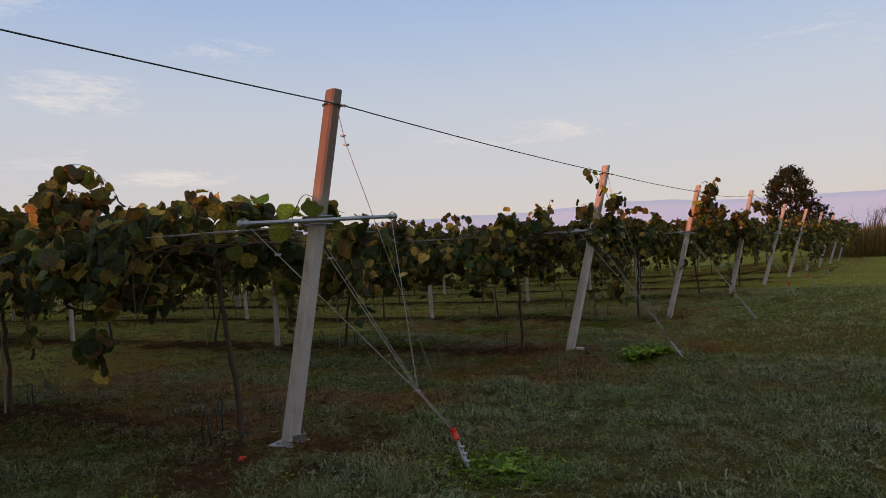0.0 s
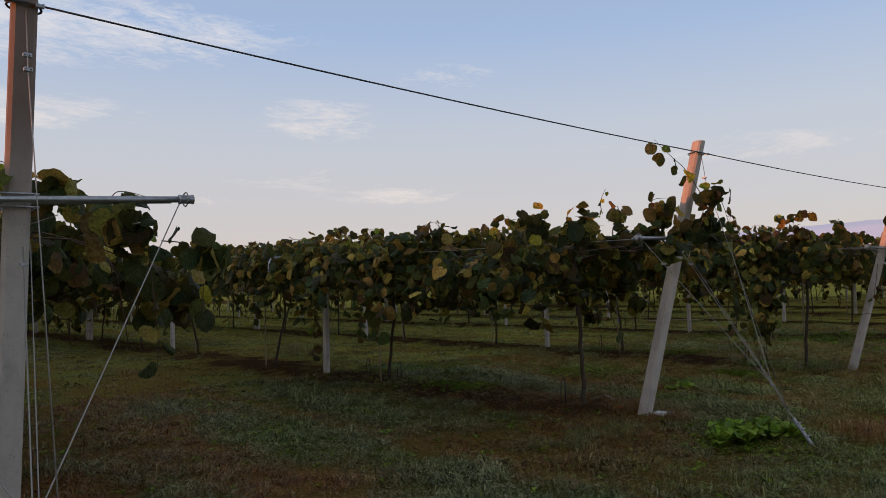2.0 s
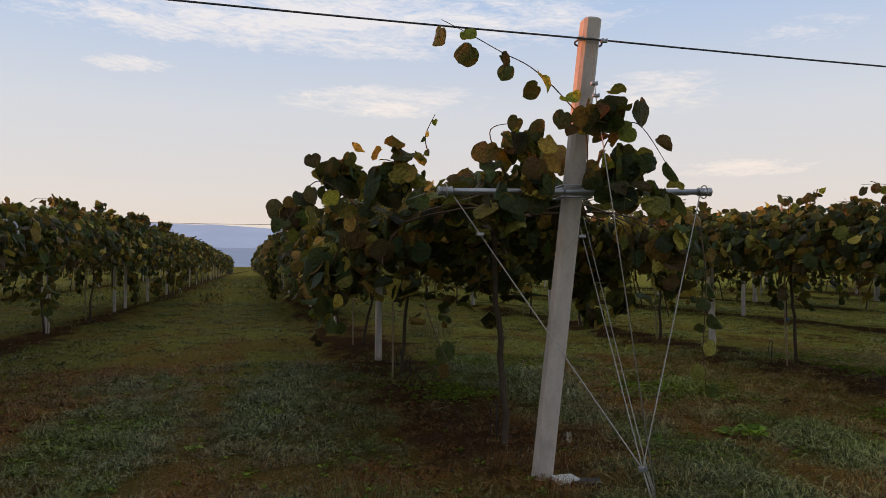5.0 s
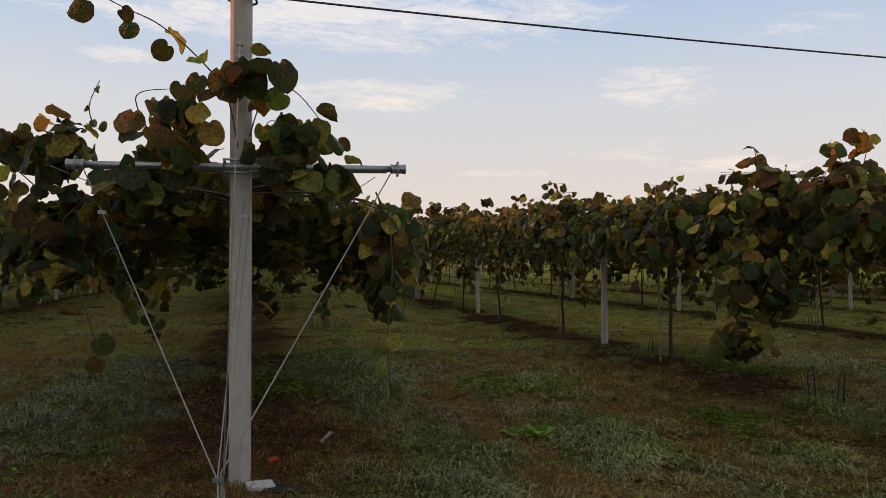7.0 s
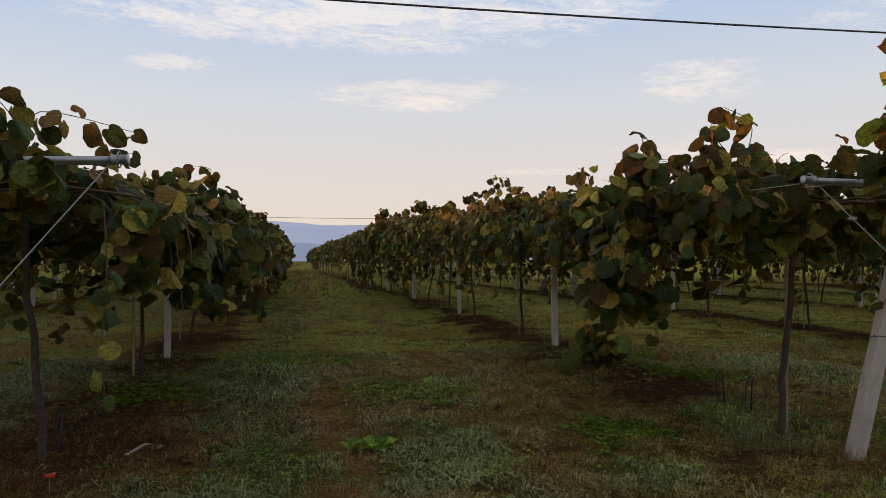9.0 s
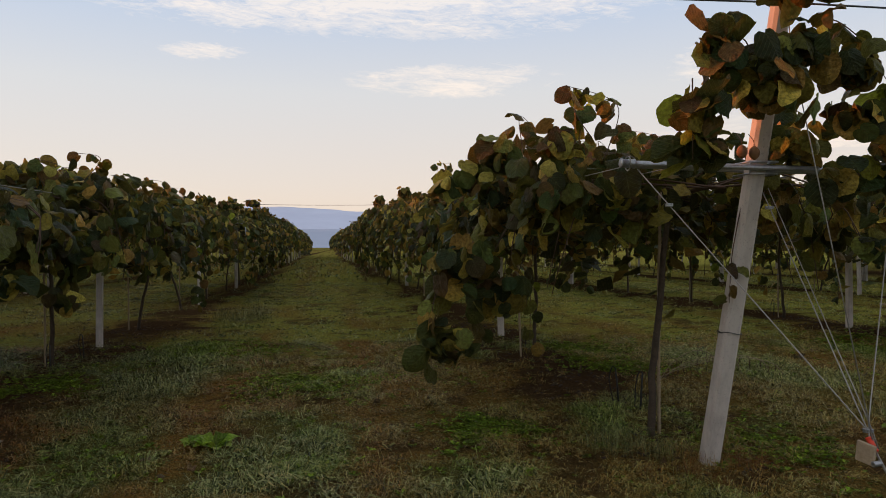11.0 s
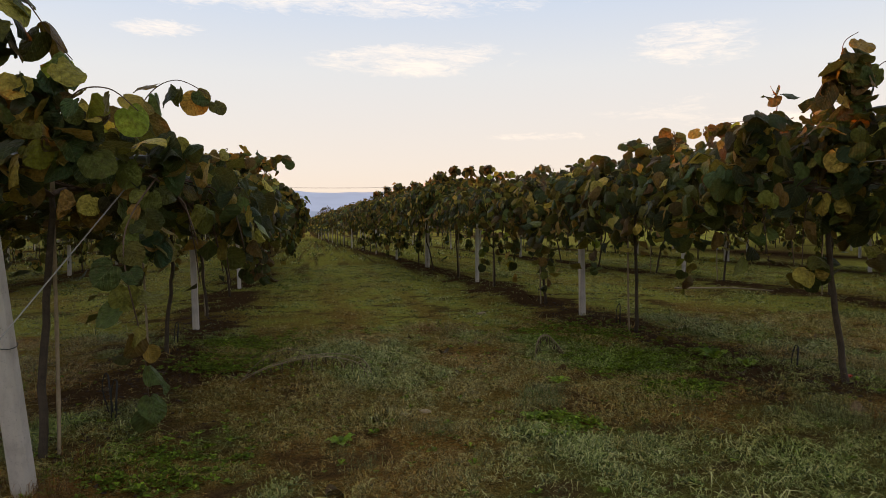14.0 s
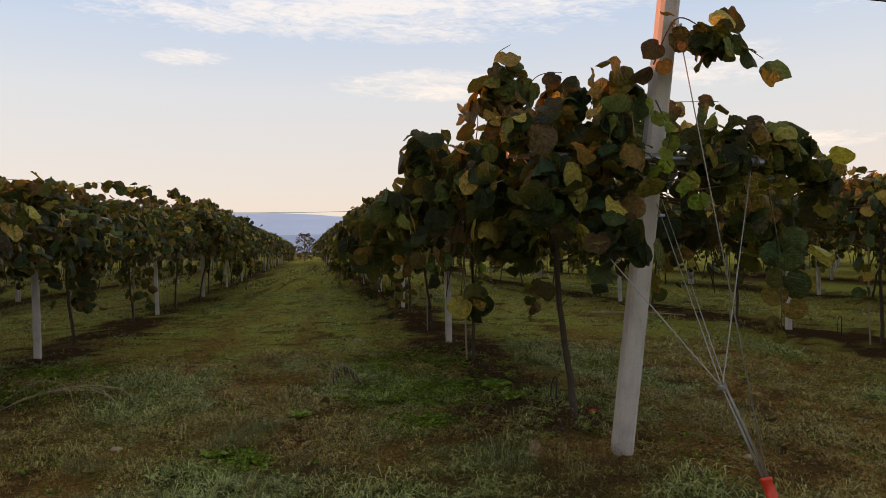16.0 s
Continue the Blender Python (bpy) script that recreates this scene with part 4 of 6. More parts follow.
def clump_places(rng, n, centre, radii):
    """Leaves in a loose lump that thins out at its rim."""
    d = rng.normal(0, 1, (n, 3))
    d /= np.linalg.norm(d, axis=1)[:, None]
    r = np.abs(rng.normal(0.55, 0.33, n))
    p = np.array(centre) + d * r[:, None] * np.array(radii)
    nrm = d / np.array(radii) * np.mean(radii) + rng.normal(0, 0.45, (n, 3)) + (0, -0.15, 0.1)
    tip = np.column_stack([d[:, 0] * 0.5, d[:, 1] * 0.5, np.full(n, -0.9)]) + rng.normal(0, 0.35, (n, 3))
    return p, nrm, tip


def core_places(rng, n, length, half, top):
    """Leaves packed inside the canopy, mostly flat under its roof."""
    p = np.column_stack([rng.uniform(-half, half, n), rng.uniform(0, length, n), top - 0.02 - rng.exponential(0.17, n)])
    nrm = np.column_stack([rng.normal(0, 0.5, n), rng.normal(0, 0.5, n), np.ones(n)])
    return p, nrm, rng.normal(0, 1, (n, 3))


def foliage(name, rng, groups, templates, lo, hi, mat):
    p = np.vstack([g[0] for g in groups])
    turns = frames_of(np.vstack([g[1] for g in groups]), np.vstack([g[2] for g in groups]))
    return scatter(name, templates, turns, rng.uniform(lo, hi, len(p)), p, mat, rng)


def trunk_runs(rng, height, length, canes=7, front=1.0, foot=(0.0, 0.0), sway=0.1):
    """Trunk path, then the two leaders and the side canes."""
    lean = rng.normal(0, sway, 2)
    path = smooth_path([(foot[0], foot[1], -0.05), (foot[0] * 0.8 + lean[0] * 0.5, foot[1] * 0.6 + lean[1] * 0.3, 0.45), (foot[0] * 0.3 + lean[0] * 1.2, foot[1] * 0.2 + lean[1], 1.0), (lean[0] * 0.4, lean[1] * 0.6, height)], 14)
    path[1:-1] += rng.normal(0, 0.006, (len(path) - 2, 3))
    limbs = []
    for s, length in ((-1, length * front), (1, length)):
        limbs.append((smooth_path([path[-1], path[-1] + (0, s * 0.25, 0.05), (0.02, s * length * 0.3, height + 0.08), (0, s * length * 0.5, height + 0.06)], 10), np.linspace(0.02, 0.011, 10)))
        for k in range(canes):
            y = s * length * 0.5 * (k + rng.random()) / canes
            for side in (-1, 1):
                w = rng.uniform(0.6, 1.05)
                limbs.append((smooth_path([(0, y, height + 0.07), (side * w * 0.5, y + rng.normal(0, 0.1), height + rng.uniform(0.08, 0.2)), (side * w, y + rng.normal(0, 0.15), height + 0.0), (side * (w + 0.12), y + rng.normal(0, 0.15), height - rng.uniform(0.2, 0.6))], 9), np.linspace(0.007, 0.003, 9)))
    return path, limbs


LEAF_ONE = [raw_mesh("leaf", *t[:2], M_LEAF_ONE, t[2]) for t in LEAVES]
LEAF_LIME = [raw_mesh("leaf", *t[:2], M_LEAF_LIME, t[2]) for t in LEAVES]


def shoot(parent, points, step, rng, size=0.12, lime=0.1, hang=0.9, start=0.0, thick=0.004):
    """A leafy shoot as a part: its cane, and each leaf on it; points are in the parent's space."""
    path = smooth_path(points, 6 + 4 * len(points))
    cane = part("shoot", tube("shoot", path, np.linspace(thick, 0.0018, len(path)), M_CANE, 5), parent)
    length = np.concatenate([[0], np.cumsum(np.linalg.norm(np.diff(path, axis=0), axis=1))])
    at = start
    side = 1
    while at < length[-1]:
        p = np.array([np.interp(at, length, path[:, i]) for i in range(3)])
        side = -side
        nrm = np.array((rng.normal(0, 0.6), -0.7 + rng.normal(0, 0.5), 0.3 + rng.normal(0, 0.5)))
        tip = np.array((side * 0.6 + rng.normal(0, 0.3), rng.normal(0, 0.4), -hang))
        turn = frames_of(nrm[None], tip[None])[0]
        p = p + turn[:, 1] * rng.uniform(0.01, 0.05)
        m = Matrix(turn.tolist()).to_4x4()
        m.translation = p
        kind = LEAF_LIME if rng.random() < lime else LEAF_ONE
        k = size * rng.uniform(0.65, 1.15)
        part("leaf", kind[rng.integers(len(kind))], cane, m=m @ Matrix.Diagonal((k, k, k, 1)))
        at += step * rng.uniform(0.7, 1.3)
    return cane


def vine(x, y, rng, groups, templates, lo, hi, label, trunk_r=0.019, height=1.6, length=VINE_GAP, mat=None, canes=7, front=1.0, core=None, foot=(0.0, 0.0)):
    v = thing("kiwi_vine", label, "vine", "vines in the rows", (x, y, 0))
    path, limbs = trunk_runs(rng, height, length, canes, front, foot, 0.02 if front < 1 else 0.1)
    trunk = part("trunk", tube("trunk", path, np.linspace(trunk_r * 1.25, trunk_r * 0.8, len(path)), M_WOOD, 6), v)
    part("cordon", tubes("cordon", limbs, M_CANE, 4 if canes > 4 else 3), v)
    part("foliage", foliage("foliage", rng, groups, templates, lo, hi, mat or M_LEAF), v)
    if core is not None:
        part("inner_foliage", foliage("inner_foliage", rng, [core], LEAVES_FAR, 0.12, 0.2, M_LEAF), v)
    return v


NEAR_LABELS = ["kiwi vine with dense dark green and yellowing leaves on wires", "kiwi vine with browning round leaves arching over wires",
               "kiwi vine with hanging leafy shoots and a thin twisted trunk"]
# first vines of the near rows: where foliage starts, and its lumps (x, y, z, radius)
FRONT = {
    2: dict(start=4.75, hang=0.6, half=0.82, top=1.7, n=1150,
            lumps=[(0.11, 4.1, 1.84, 0.09), (0.4, 4.1, 1.66, 0.17), (0.11, 4.55, 1.45, 0.26), (0.81, 4.2, 1.56, 0.15), (0.79, 4.7, 1.32, 0.25), (-0.22, 4.65, 1.56, 0.22), (-1.02, 6.0, 2.02, 0.2), (-0.55, 6.3, 2.1, 0.16), (-0.42, 4.5, 1.88, 0.12), (-0.95, 5.6, 1.55, 0.4), (-0.71, 5.4, 1.26, 0.26), (-1.1, 5.4, 0.95, 0.13)]),
    3: dict(start=4.5, hang=0.48, half=0.8, top=1.52, n=1450,
            lumps=[(3.98, 4.6, 1.87, 0.2), (3.68, 4.7, 1.63, 0.15), (4.2, 4.3, 1.81, 0.22), (4.12, 4.5, 1.45, 0.26), (3.92, 5.0, 1.29, 0.24), (4.24, 4.3, 1.2, 0.1), (4.72, 4.0, 1.77, 0.16), (4.82, 3.9, 1.95, 0.14), (5.1, 3.56, 2.07, 0.13), (5.32, 3.76, 1.83, 0.16), (5.21, 4.5, 1.62, 0.2), (5.85, 4.2, 1.46, 0.2), (5.82, 4.2, 1.23, 0.12), (4.8, 3.7, 1.75, 0.12), (4.62, 3.72, 1.58, 0.12), (5.3, 3.68, 1.68, 0.12), (5.55, 3.72, 1.66, 0.09), (5.92, 5.2, 1.32, 0.22), (6.02, 5.9, 1.25, 0.24), (5.95, 5.0, 1.08, 0.12), (6.02, 5.7, 0.95, 0.13)]),
    4: dict(start=4.35, hang=0.5, half=0.82, top=1.62, n=1500,
            lumps=[(9.64, 3.5, 2.07, 0.18), (9.43, 3.4, 1.89, 0.14), (9.47, 3.5, 1.73, 0.13), (9.83, 3.55, 1.98, 0.2), (9.93, 3.5, 2.18, 0.18), (10.22, 3.5, 2.1, 0.17), (10.34, 3.6, 1.9, 0.19), (10.53, 3.6, 1.77, 0.17), (10.81, 3.75, 1.61, 0.17), (9.04, 4.3, 1.55, 0.25), (8.65, 4.9, 1.21, 0.27), (8.9, 5.0, 0.98, 0.23), (8.57, 4.9, 0.7, 0.18), (9.49, 4.3, 1.53, 0.21), (10.4, 4.4, 1.46, 0.15), (10.7, 4.0, 1.28, 0.11), (9.95, 3.45, 2.48, 0.2), (9.58, 3.45, 2.24, 0.13), (9.2, 4.7, 1.8, 0.2), (9.05, 5.2, 1.5, 0.28), (8.9, 5.0, 1.87, 0.21), (8.65, 5.1, 1.69, 0.16), (9.15, 4.6, 1.91, 0.14), (8.92, 5.0, 1.58, 0.23), (10.3, 3.68, 1.62, 0.13), (10.52, 3.68, 1.64, 0.12), (10.2, 3.9, 1.8, 0.14)]),
    5: dict(start=4.1, hang=0.8, half=0.9, top=1.76, n=1350,
            lumps=[(14.6, 4.3, 2.2, 0.15), (14.19, 4.6, 1.89, 0.19), (14.12, 4.7, 1.6, 0.21), (13.9, 5.0, 1.4, 0.23), (14.9, 4.0, 2.09, 0.19), (15.14, 3.9, 2.14, 0.15), (14.89, 3.9, 1.77, 0.3), (14.57, 4.2, 1.71, 0.3), (15.0, 3.75, 1.44, 0.18), (14.68, 4.3, 1.4, 0.23), (14.45, 4.4, 1.02, 0.09), (15.47, 3.6, 2.33, 0.14), (15.66, 3.8, 1.86, 0.19), (16.05, 3.9, 1.82, 0.24), (16.4, 4.1, 1.7, 0.15), (15.62, 4.2, 1.45, 0.2), (16.2, 4.3, 1.45, 0.22), (14.72, 3.62, 1.62, 0.24), (14.98, 3.56, 1.36, 0.17), (14.6, 3.7, 1.9, 0.18), (15.6, 3.68, 1.74, 0.15), (15.06, 3.6, 1.74, 0.14), (15.0, 3.6, 1.92, 0.12)]),
    6: dict(start=3.9, hang=0.8, half=0.9, top=1.75, n=1700, lumps=[(20.3, 4.0, 2.0, 0.36), (20.0, 4.2, 1.7, 0.35), (20.8, 4.2, 1.7, 0.3)]),
    7: dict(start=3.9, hang=0.8, half=0.9, top=1.75, n=1300, lumps=[(25.5, 4.0, 2.0, 0.36), (25.2, 4.2, 1.7, 0.35)]),
}
FEET = {2: (0.17, 0.0), 3: (0.1, 0.05), 4: (-0.1, 0.03), 5: (0.06, -0.05)}
front_vines = {}
for k, d in FRONT.items():
    x = ROW_X[k]
    rng = np.random.default_rng(100 + k)
    ty = {2: 4.95, 3: 5.05, 4: 4.95, 5: 5.15}.get(k, 5.1)
    end = ty + VINE_GAP / 2
    p, n, t = crown_places(rng, d["n"], end - d["start"], d["half"], d["top"], 0.18, d["hang"], 3.1 * k)
    groups = [(p + (0, d["start"] - ty, 0), n, t)]
    for cx, cy, cz, r in d["lumps"]:
        groups.append(clump_places(rng, int(6 + (1000 if k == 5 else 760) * r * r), (cx - x, cy - ty, cz), (r, r * 0.8, r * 0.9)))
    c, cn, ct = core_places(rng, 260, end - d["start"] - 0.9, d["half"], d["top"] + 0.1)
    front_vines[k] = (vine(x, ty, rng, groups, LEAVES if k < 6 else LEAVES_MID, 0.08, 0.148, NEAR_LABELS[k % 3], 0.021, height=1.52, front=0.45, canes=3 if k == 2 else 5,
                           core=(c + (0, d["start"] + 0.9 - ty, 0), cn, ct), foot=FEET.get(k, (0.0, 0.0))), ty)

# loose shoots on top of the first vines
for k in (3, 4, 5):
    rng = np.random.default_rng(150 + k)
    v, ty = front_vines[k]
    for i in range(9):
        sy, sx = rng.uniform(-0.5, 1.6), rng.uniform(-0.8, 0.8)
        z0, up = FRONT[k]["top"] + 0.18, rng.uniform(0.12, 0.36)
        shoot(v, [(sx, sy, z0), (sx + rng.normal(0, 0.1), sy, z0 + up), (sx + rng.normal(0, 0.22), sy + rng.normal(0, 0.2), z0 + up + rng.uniform(-0.08, 0.06))], 0.06, rng, 0.13, 0.08, 0.5)

# second to fourth vines of the near rows
for k in (2, 3, 4, 5, 6):
    for j in range(1, 4):
        rng = np.random.default_rng(200 + 10 * k + j)
        ty = front_vines[k][1] + j * VINE_GAP
        n_leaf = (2300, 2000, 1700)[j - 1] if k < 6 else 1500
        top = {2: (1.84, 1.9, 1.94), 3: (1.72, 1.8, 1.55), 4: (1.74, 1.87, 1.93), 5: (1.77, 1.83, 1.88)}.get(k, (1.88, 1.9, 1.9))[j - 1]
        n_leaf = int(n_leaf * 0.95)
        if k == 3 and j == 3:
            n_leaf = 420
        p, n, t = crown_places(rng, n_leaf, VINE_GAP, rng.uniform(0.85, 0.98), top, 0.16, rng.uniform(0.6, 0.8), 7.7 * k + 2.9 * j)
        lumps = {(4, 2): ((-0.4, 0.2, 2.12), (0.3, 0.8, 2.14), (0.8, 0.4, 2.3)), (4, 1): ((0.75, -0.2, 2.02), (0.6, 0.7, 1.98)), (3, 1): ((0.95, -1.0, 1.2), (1.0, -0.1, 1.12), (0.95, 0.9, 1.18))}.get((k, j), ())
        extra = [clump_places(rng, 42, c, (0.28, 0.4, 0.15)) for c in lumps]
        c, cn, ct = core_places(rng, 850, VINE_GAP, 0.85, top + 0.1)
        core = (c + (0, -VINE_GAP / 2, 0), cn, ct)
        v = vine(row_x(k, ty), ty, rng, [(p + (0, -VINE_GAP / 2, 0), n, t), *extra], LEAVES if j < 2 and k < 6 else LEAVES_MID, 0.08, 0.15, NEAR_LABELS[(k + j) % 3], core=None if (k, j) == (3, 3) else core)
        for s in range(3 if j < 3 else 1):
            sy, sx = rng.uniform(-1.5, 1.5), rng.choice((-1, 1)) * rng.uniform(0.7, 1.05)
            low = rng.uniform(0.45, 0.85)
            shoot(v, [(sx * 0.9, sy, 1.5), (sx, sy + 0.05, 1.15), (sx + rng.normal(0, 0.05), sy + 0.02, low)], 0.07, rng, 0.13, 0.05)
        for s in range(10 if (k, j) == (4, 2) else 7):
            sy, sx = rng.uniform(-1.5, 1.5), rng.uniform(-0.7, 0.7)
            up = rng.uniform(0.12, 0.42 if (k, j) == (4, 2) else 0.32)
            shoot(v, [(sx, sy, top + 0.1), (sx + rng.normal(0, 0.1), sy, top + 0.1 + up), (sx + rng.normal(0, 0.25), sy + rng.normal(0, 0.2), top + 0.12 + up)], 0.06, rng, 0.115, 0.12, 0.4)

# deeper vines: a few shapes, copied along the rows
MID, FAR = [], []
for i in range(4):
    rng = np.random.default_rng(300 + i)
    p, n, t = crown_places(rng, 2700, VINE_GAP * 1.04, 1.05, 1.9, 0.2, 1.0, 11.3 * i)
    c, cn, ct = core_places(rng, 800, VINE_GAP, 0.95, 1.96)
    extra = [clump_places(rng, 26, (rng.uniform(-0.7, 0.7), rng.uniform(-1.5, 1.5), rng.uniform(2.2, 2.45)), (0.16, 0.2, 0.13)) for _ in range(6)]
    extra += [clump_places(rng, 14, (rng.choice((-1, 1)) * rng.uniform(0.9, 1.15), rng.uniform(-1.5, 1.5), rng.uniform(0.6, 0.95)), (0.12, 0.14, 0.32)) for _ in range(5)]
    MID.append(vine(0, 0, rng, [(p + (0, -VINE_GAP / 2, 0), n, t), *extra], LEAVES_MID, 0.09, 0.16, NEAR_LABELS[i % 3], canes=4, core=(c + (0, -VINE_GAP / 2, 0), cn, ct)))
for i in range(4):
    rng = np.random.default_rng(400 + i)
    p, n, t = crown_places(rng, 1200, VINE_GAP * 1.06, 1.15, 1.95, 0.25, 1.15, 5.3 * i)
    extra = [clump_places(rng, 14, (rng.uniform(-0.7, 0.7), rng.uniform(-1.5, 1.5), rng.uniform(2.1, 2.35)), (0.25, 0.25, 0.15)) for _ in range(3)]
    FAR.append(vine(0, 0, rng, [(p + (0, -VINE_GAP / 2, 0), n, t), *extra], LEAVES_FAR, 0.17, 0.25, "distant kiwi vine, dark leafy canopy on a thin trunk", canes=1))
rng = np.random.default_rng(9)
for k in range(len(ROW_X)):
    start = front_vines[k][1] if k in front_vines else 5.1
    j = 4 if k in (2, 3, 4, 5, 6) else (1 if k == 7 else 0)
    while True:
        y = start + j * VINE_GAP
        if y > (ROW_END if 1 <= k <= 6 else 45):
            break
        far = y > 32 or k < 1 or k > 8
        kind = (FAR if far else MID)[rng.integers(4)]
        low = 0.88 if (k == 3 and j == 4) else 0.9 if k < 2 else (0.97 if k == 3 and y < 30 else rng.uniform(0.98, 1.06))
        if 2 <= k <= 6:
            low *= 1 + 0.15 * min(1.0, max(0.0, (y - 11) / 14))
        copy_thing(kind, pose(row_x(k, y) + rng.normal(0, 0.05), y, 0, 0, 0, 180 * int(rng.integers(2)) + 1.5 + rng.normal(0, 1.0)) @ Matrix.Diagonal((1, 1, low, 1)))
        j += 1
# vine rows added towards the sun, mostly out of view, to shade the low posts
for k in range(9):
    for j in range(8):
        copy_thing(FAR[(k + j) % 4], pose(-16.1 - 5.2 * k, 4.5 + j * VINE_GAP, 0, 0, 0, 180 * (j % 2)) @ Matrix.Diagonal((1, 1, 0.88, 1)))
# hedge added far out of view on the sunset side, to shade the low parts of the rows
rng = np.random.default_rng(77)
n = 9000
hy = rng.uniform(0, 125, n)
hz = rng.uniform(0, 1, n) * (3.7 + 0.3 * waves(hy * 0.2, hy * 0.1, 1.0))
hedge = thing("hedge", "dense dark windbreak hedge beyond the orchard", "hedge", at=(-70, 0, 0))
hn = np.column_stack([np.ones(n), rng.normal(0, 0.4, n), rng.normal(0, 0.4, n)])
part("leaves", scatter("hedge", LEAVES_FAR, frames_of(hn, rng.normal(0, 1, (n, 3))), rng.uniform(0.5, 0.9, n), np.column_stack([rng.normal(0, 0.5, n), hy, hz]), M_TREE, rng), hedge)
part("stems", tubes("stems", [(np.array([(0, y, -0.1), (0.1, y, 1.5), (0, y, 2.9)]), np.array([0.12, 0.09, 0.04])) for y in range(1, 125, 3)], M_WOOD, 5), hedge)
for v in MID + FAR:
    for o in (*v.children_recursive, v):
        bpy.data.objects.remove(o)


# ---- shoots that stand out from the canopy ----
def vine_shoot(k, points, step, seed, **kw):
    v, ty = front_vines[k]
    o = np.array((ROW_X[k], ty, 0))
    return shoot(v, [np.array(p) - o for p in points], step, np.random.default_rng(seed), **kw)


vine_shoot(3, [(5.08, 3.7, 1.75), (5.03, 3.62, 1.97), (4.9, 3.62, 2.13), (4.75, 3.62, 2.25), (4.61, 3.62, 2.31), (4.44, 3.62, 2.39), (4.3, 3.6, 2.44)], 0.09, 1, size=0.1, lime=0.15, start=0.25)
vine_shoot(3, [(5.13, 3.7, 1.8), (5.19, 3.64, 1.95), (5.32, 3.62, 2.0), (5.5, 3.65, 1.8)], 0.07, 28, size=0.1, lime=0.2)
vine_shoot(3, [(4.37, 4.2, 1.9), (4.35, 4.2, 2.0), (4.4, 4.18, 2.12)], 0.06, 2, size=0.04, lime=0.8)
vine_shoot(3, [(4.72, 3.9, 1.75), (4.62, 3.87, 1.98), (4.78, 3.82, 2.02)], 0.06, 3, size=0.12)
vine_shoot(3, [(4.05, 4.5, 1.6), (3.8, 4.55, 1.78), (3.65, 4.55, 1.6), (3.55, 4.55, 1.42)], 0.06, 4, size=0.1, lime=0.3)
vine_shoot(3, [(5.78, 3.8, 1.5), (5.8, 3.78, 1.2), (5.78, 3.78, 0.85), (5.8, 3.78, 0.6)], 0.08, 5, size=0.085)
vine_shoot(3, [(4.33, 4.15, 1.1), (4.42, 4.1, 0.84), (4.47, 4.05, 0.75)], 0.1, 6, size=0.12, lime=0.0, start=0.12)
vine_shoot(4, [(10.45, 3.6, 1.7), (10.58, 3.4, 1.83), (10.72, 3.33, 1.84), (10.82, 3.33, 1.76)], 0.07, 7, size=0.11, lime=0.3)
vine_shoot(4, [(10.8, 3.75, 1.55), (10.74, 3.4, 1.28), (10.8, 3.42, 0.85), (10.81, 3.44, 0.6)], 0.05, 8, size=0.1, lime=0.0)
vine_shoot(4, [(9.2, 5.3, 1.3), (9.22, 5.45, 0.9), (9.22, 5.48, 0.56)], 0.1, 9, size=0.1, lime=0.3)
vine_shoot(4, [(8.7, 5.0, 1.3), (8.47, 4.92, 0.95), (8.44, 4.89, 0.5)], 0.045, 10, size=0.16, lime=0.0)
vine_shoot(4, [(8.9, 5.3, 1.2), (8.86, 5.45, 0.8), (8.86, 5.5, 0.6)], 0.06, 11, size=0.14, lime=0.0)
vine_shoot(4, [(9.18, 5.5, 1.95), (9.18, 5.6, 2.2), (9.28, 5.7, 2.18)], 0.05, 12, size=0.13)
vine_shoot(4, [(9.48, 4.9, 1.95), (9.4, 5.0, 2.14), (9.5, 5.1, 2.22)], 0.05, 13, size=0.13)
vine_shoot(4, [(9.88, 3.7, 2.05), (9.75, 3.58, 2.2), (9.6, 3.52, 2.18), (9.46, 3.48, 2.05)], 0.06, 14, size=0.14)
vine_shoot(4, [(10.05, 3.8, 2.1), (10.15, 3.62, 2.32), (10.33, 3.6, 2.25), (10.44, 3.6, 2.1), (10.52, 3.6, 2.0)], 0.07, 15, size=0.15)
vine_shoot(4, [(10.47, 4.6, 1.75), (10.57, 4.7, 2.05), (10.72, 4.76, 2.16), (10.9, 4.8, 2.08)], 0.055, 29, size=0.14, lime=0.0)
vine_shoot(4, [(9.45, 3.5, 2.0), (9.4, 3.4, 1.8), (9.4, 3.4, 1.62)], 0.06, 30, size=0.13, lime=0.7)
vine_shoot(5, [(15.25, 3.7, 2.2), (15.3, 3.56, 2.38), (15.45, 3.55, 2.33), (15.6, 3.55, 2.28), (15.74, 3.55, 2.2)], 0.055, 16, size=0.11)
vine_shoot(5, [(15.2, 3.58, 2.0), (15.25, 3.55, 1.84), (15.24, 3.55, 1.7), (15.36, 3.54, 1.62), (15.46, 3.54, 1.48)], 0.065, 17, size=0.085, lime=1.0)
vine_shoot(5, [(14.64, 4.3, 1.95), (14.62, 4.3, 2.15), (14.59, 4.3, 2.37), (14.68, 4.28, 2.45)], 0.045, 18, size=0.13)
vine_shoot(5, [(14.7, 4.3, 2.0), (14.8, 4.25, 2.25), (14.95, 4.2, 2.28)], 0.05, 31, size=0.13)
vine_shoot(5, [(15.66, 4.0, 1.85), (16.1, 3.95, 1.95), (16.35, 3.9, 1.75)], 0.07, 19, size=0.12)
vine_shoot(5, [(15.98, 3.9, 1.6), (15.98, 3.8, 1.2), (15.94, 3.75, 0.85)], 0.07, 20, size=0.13)
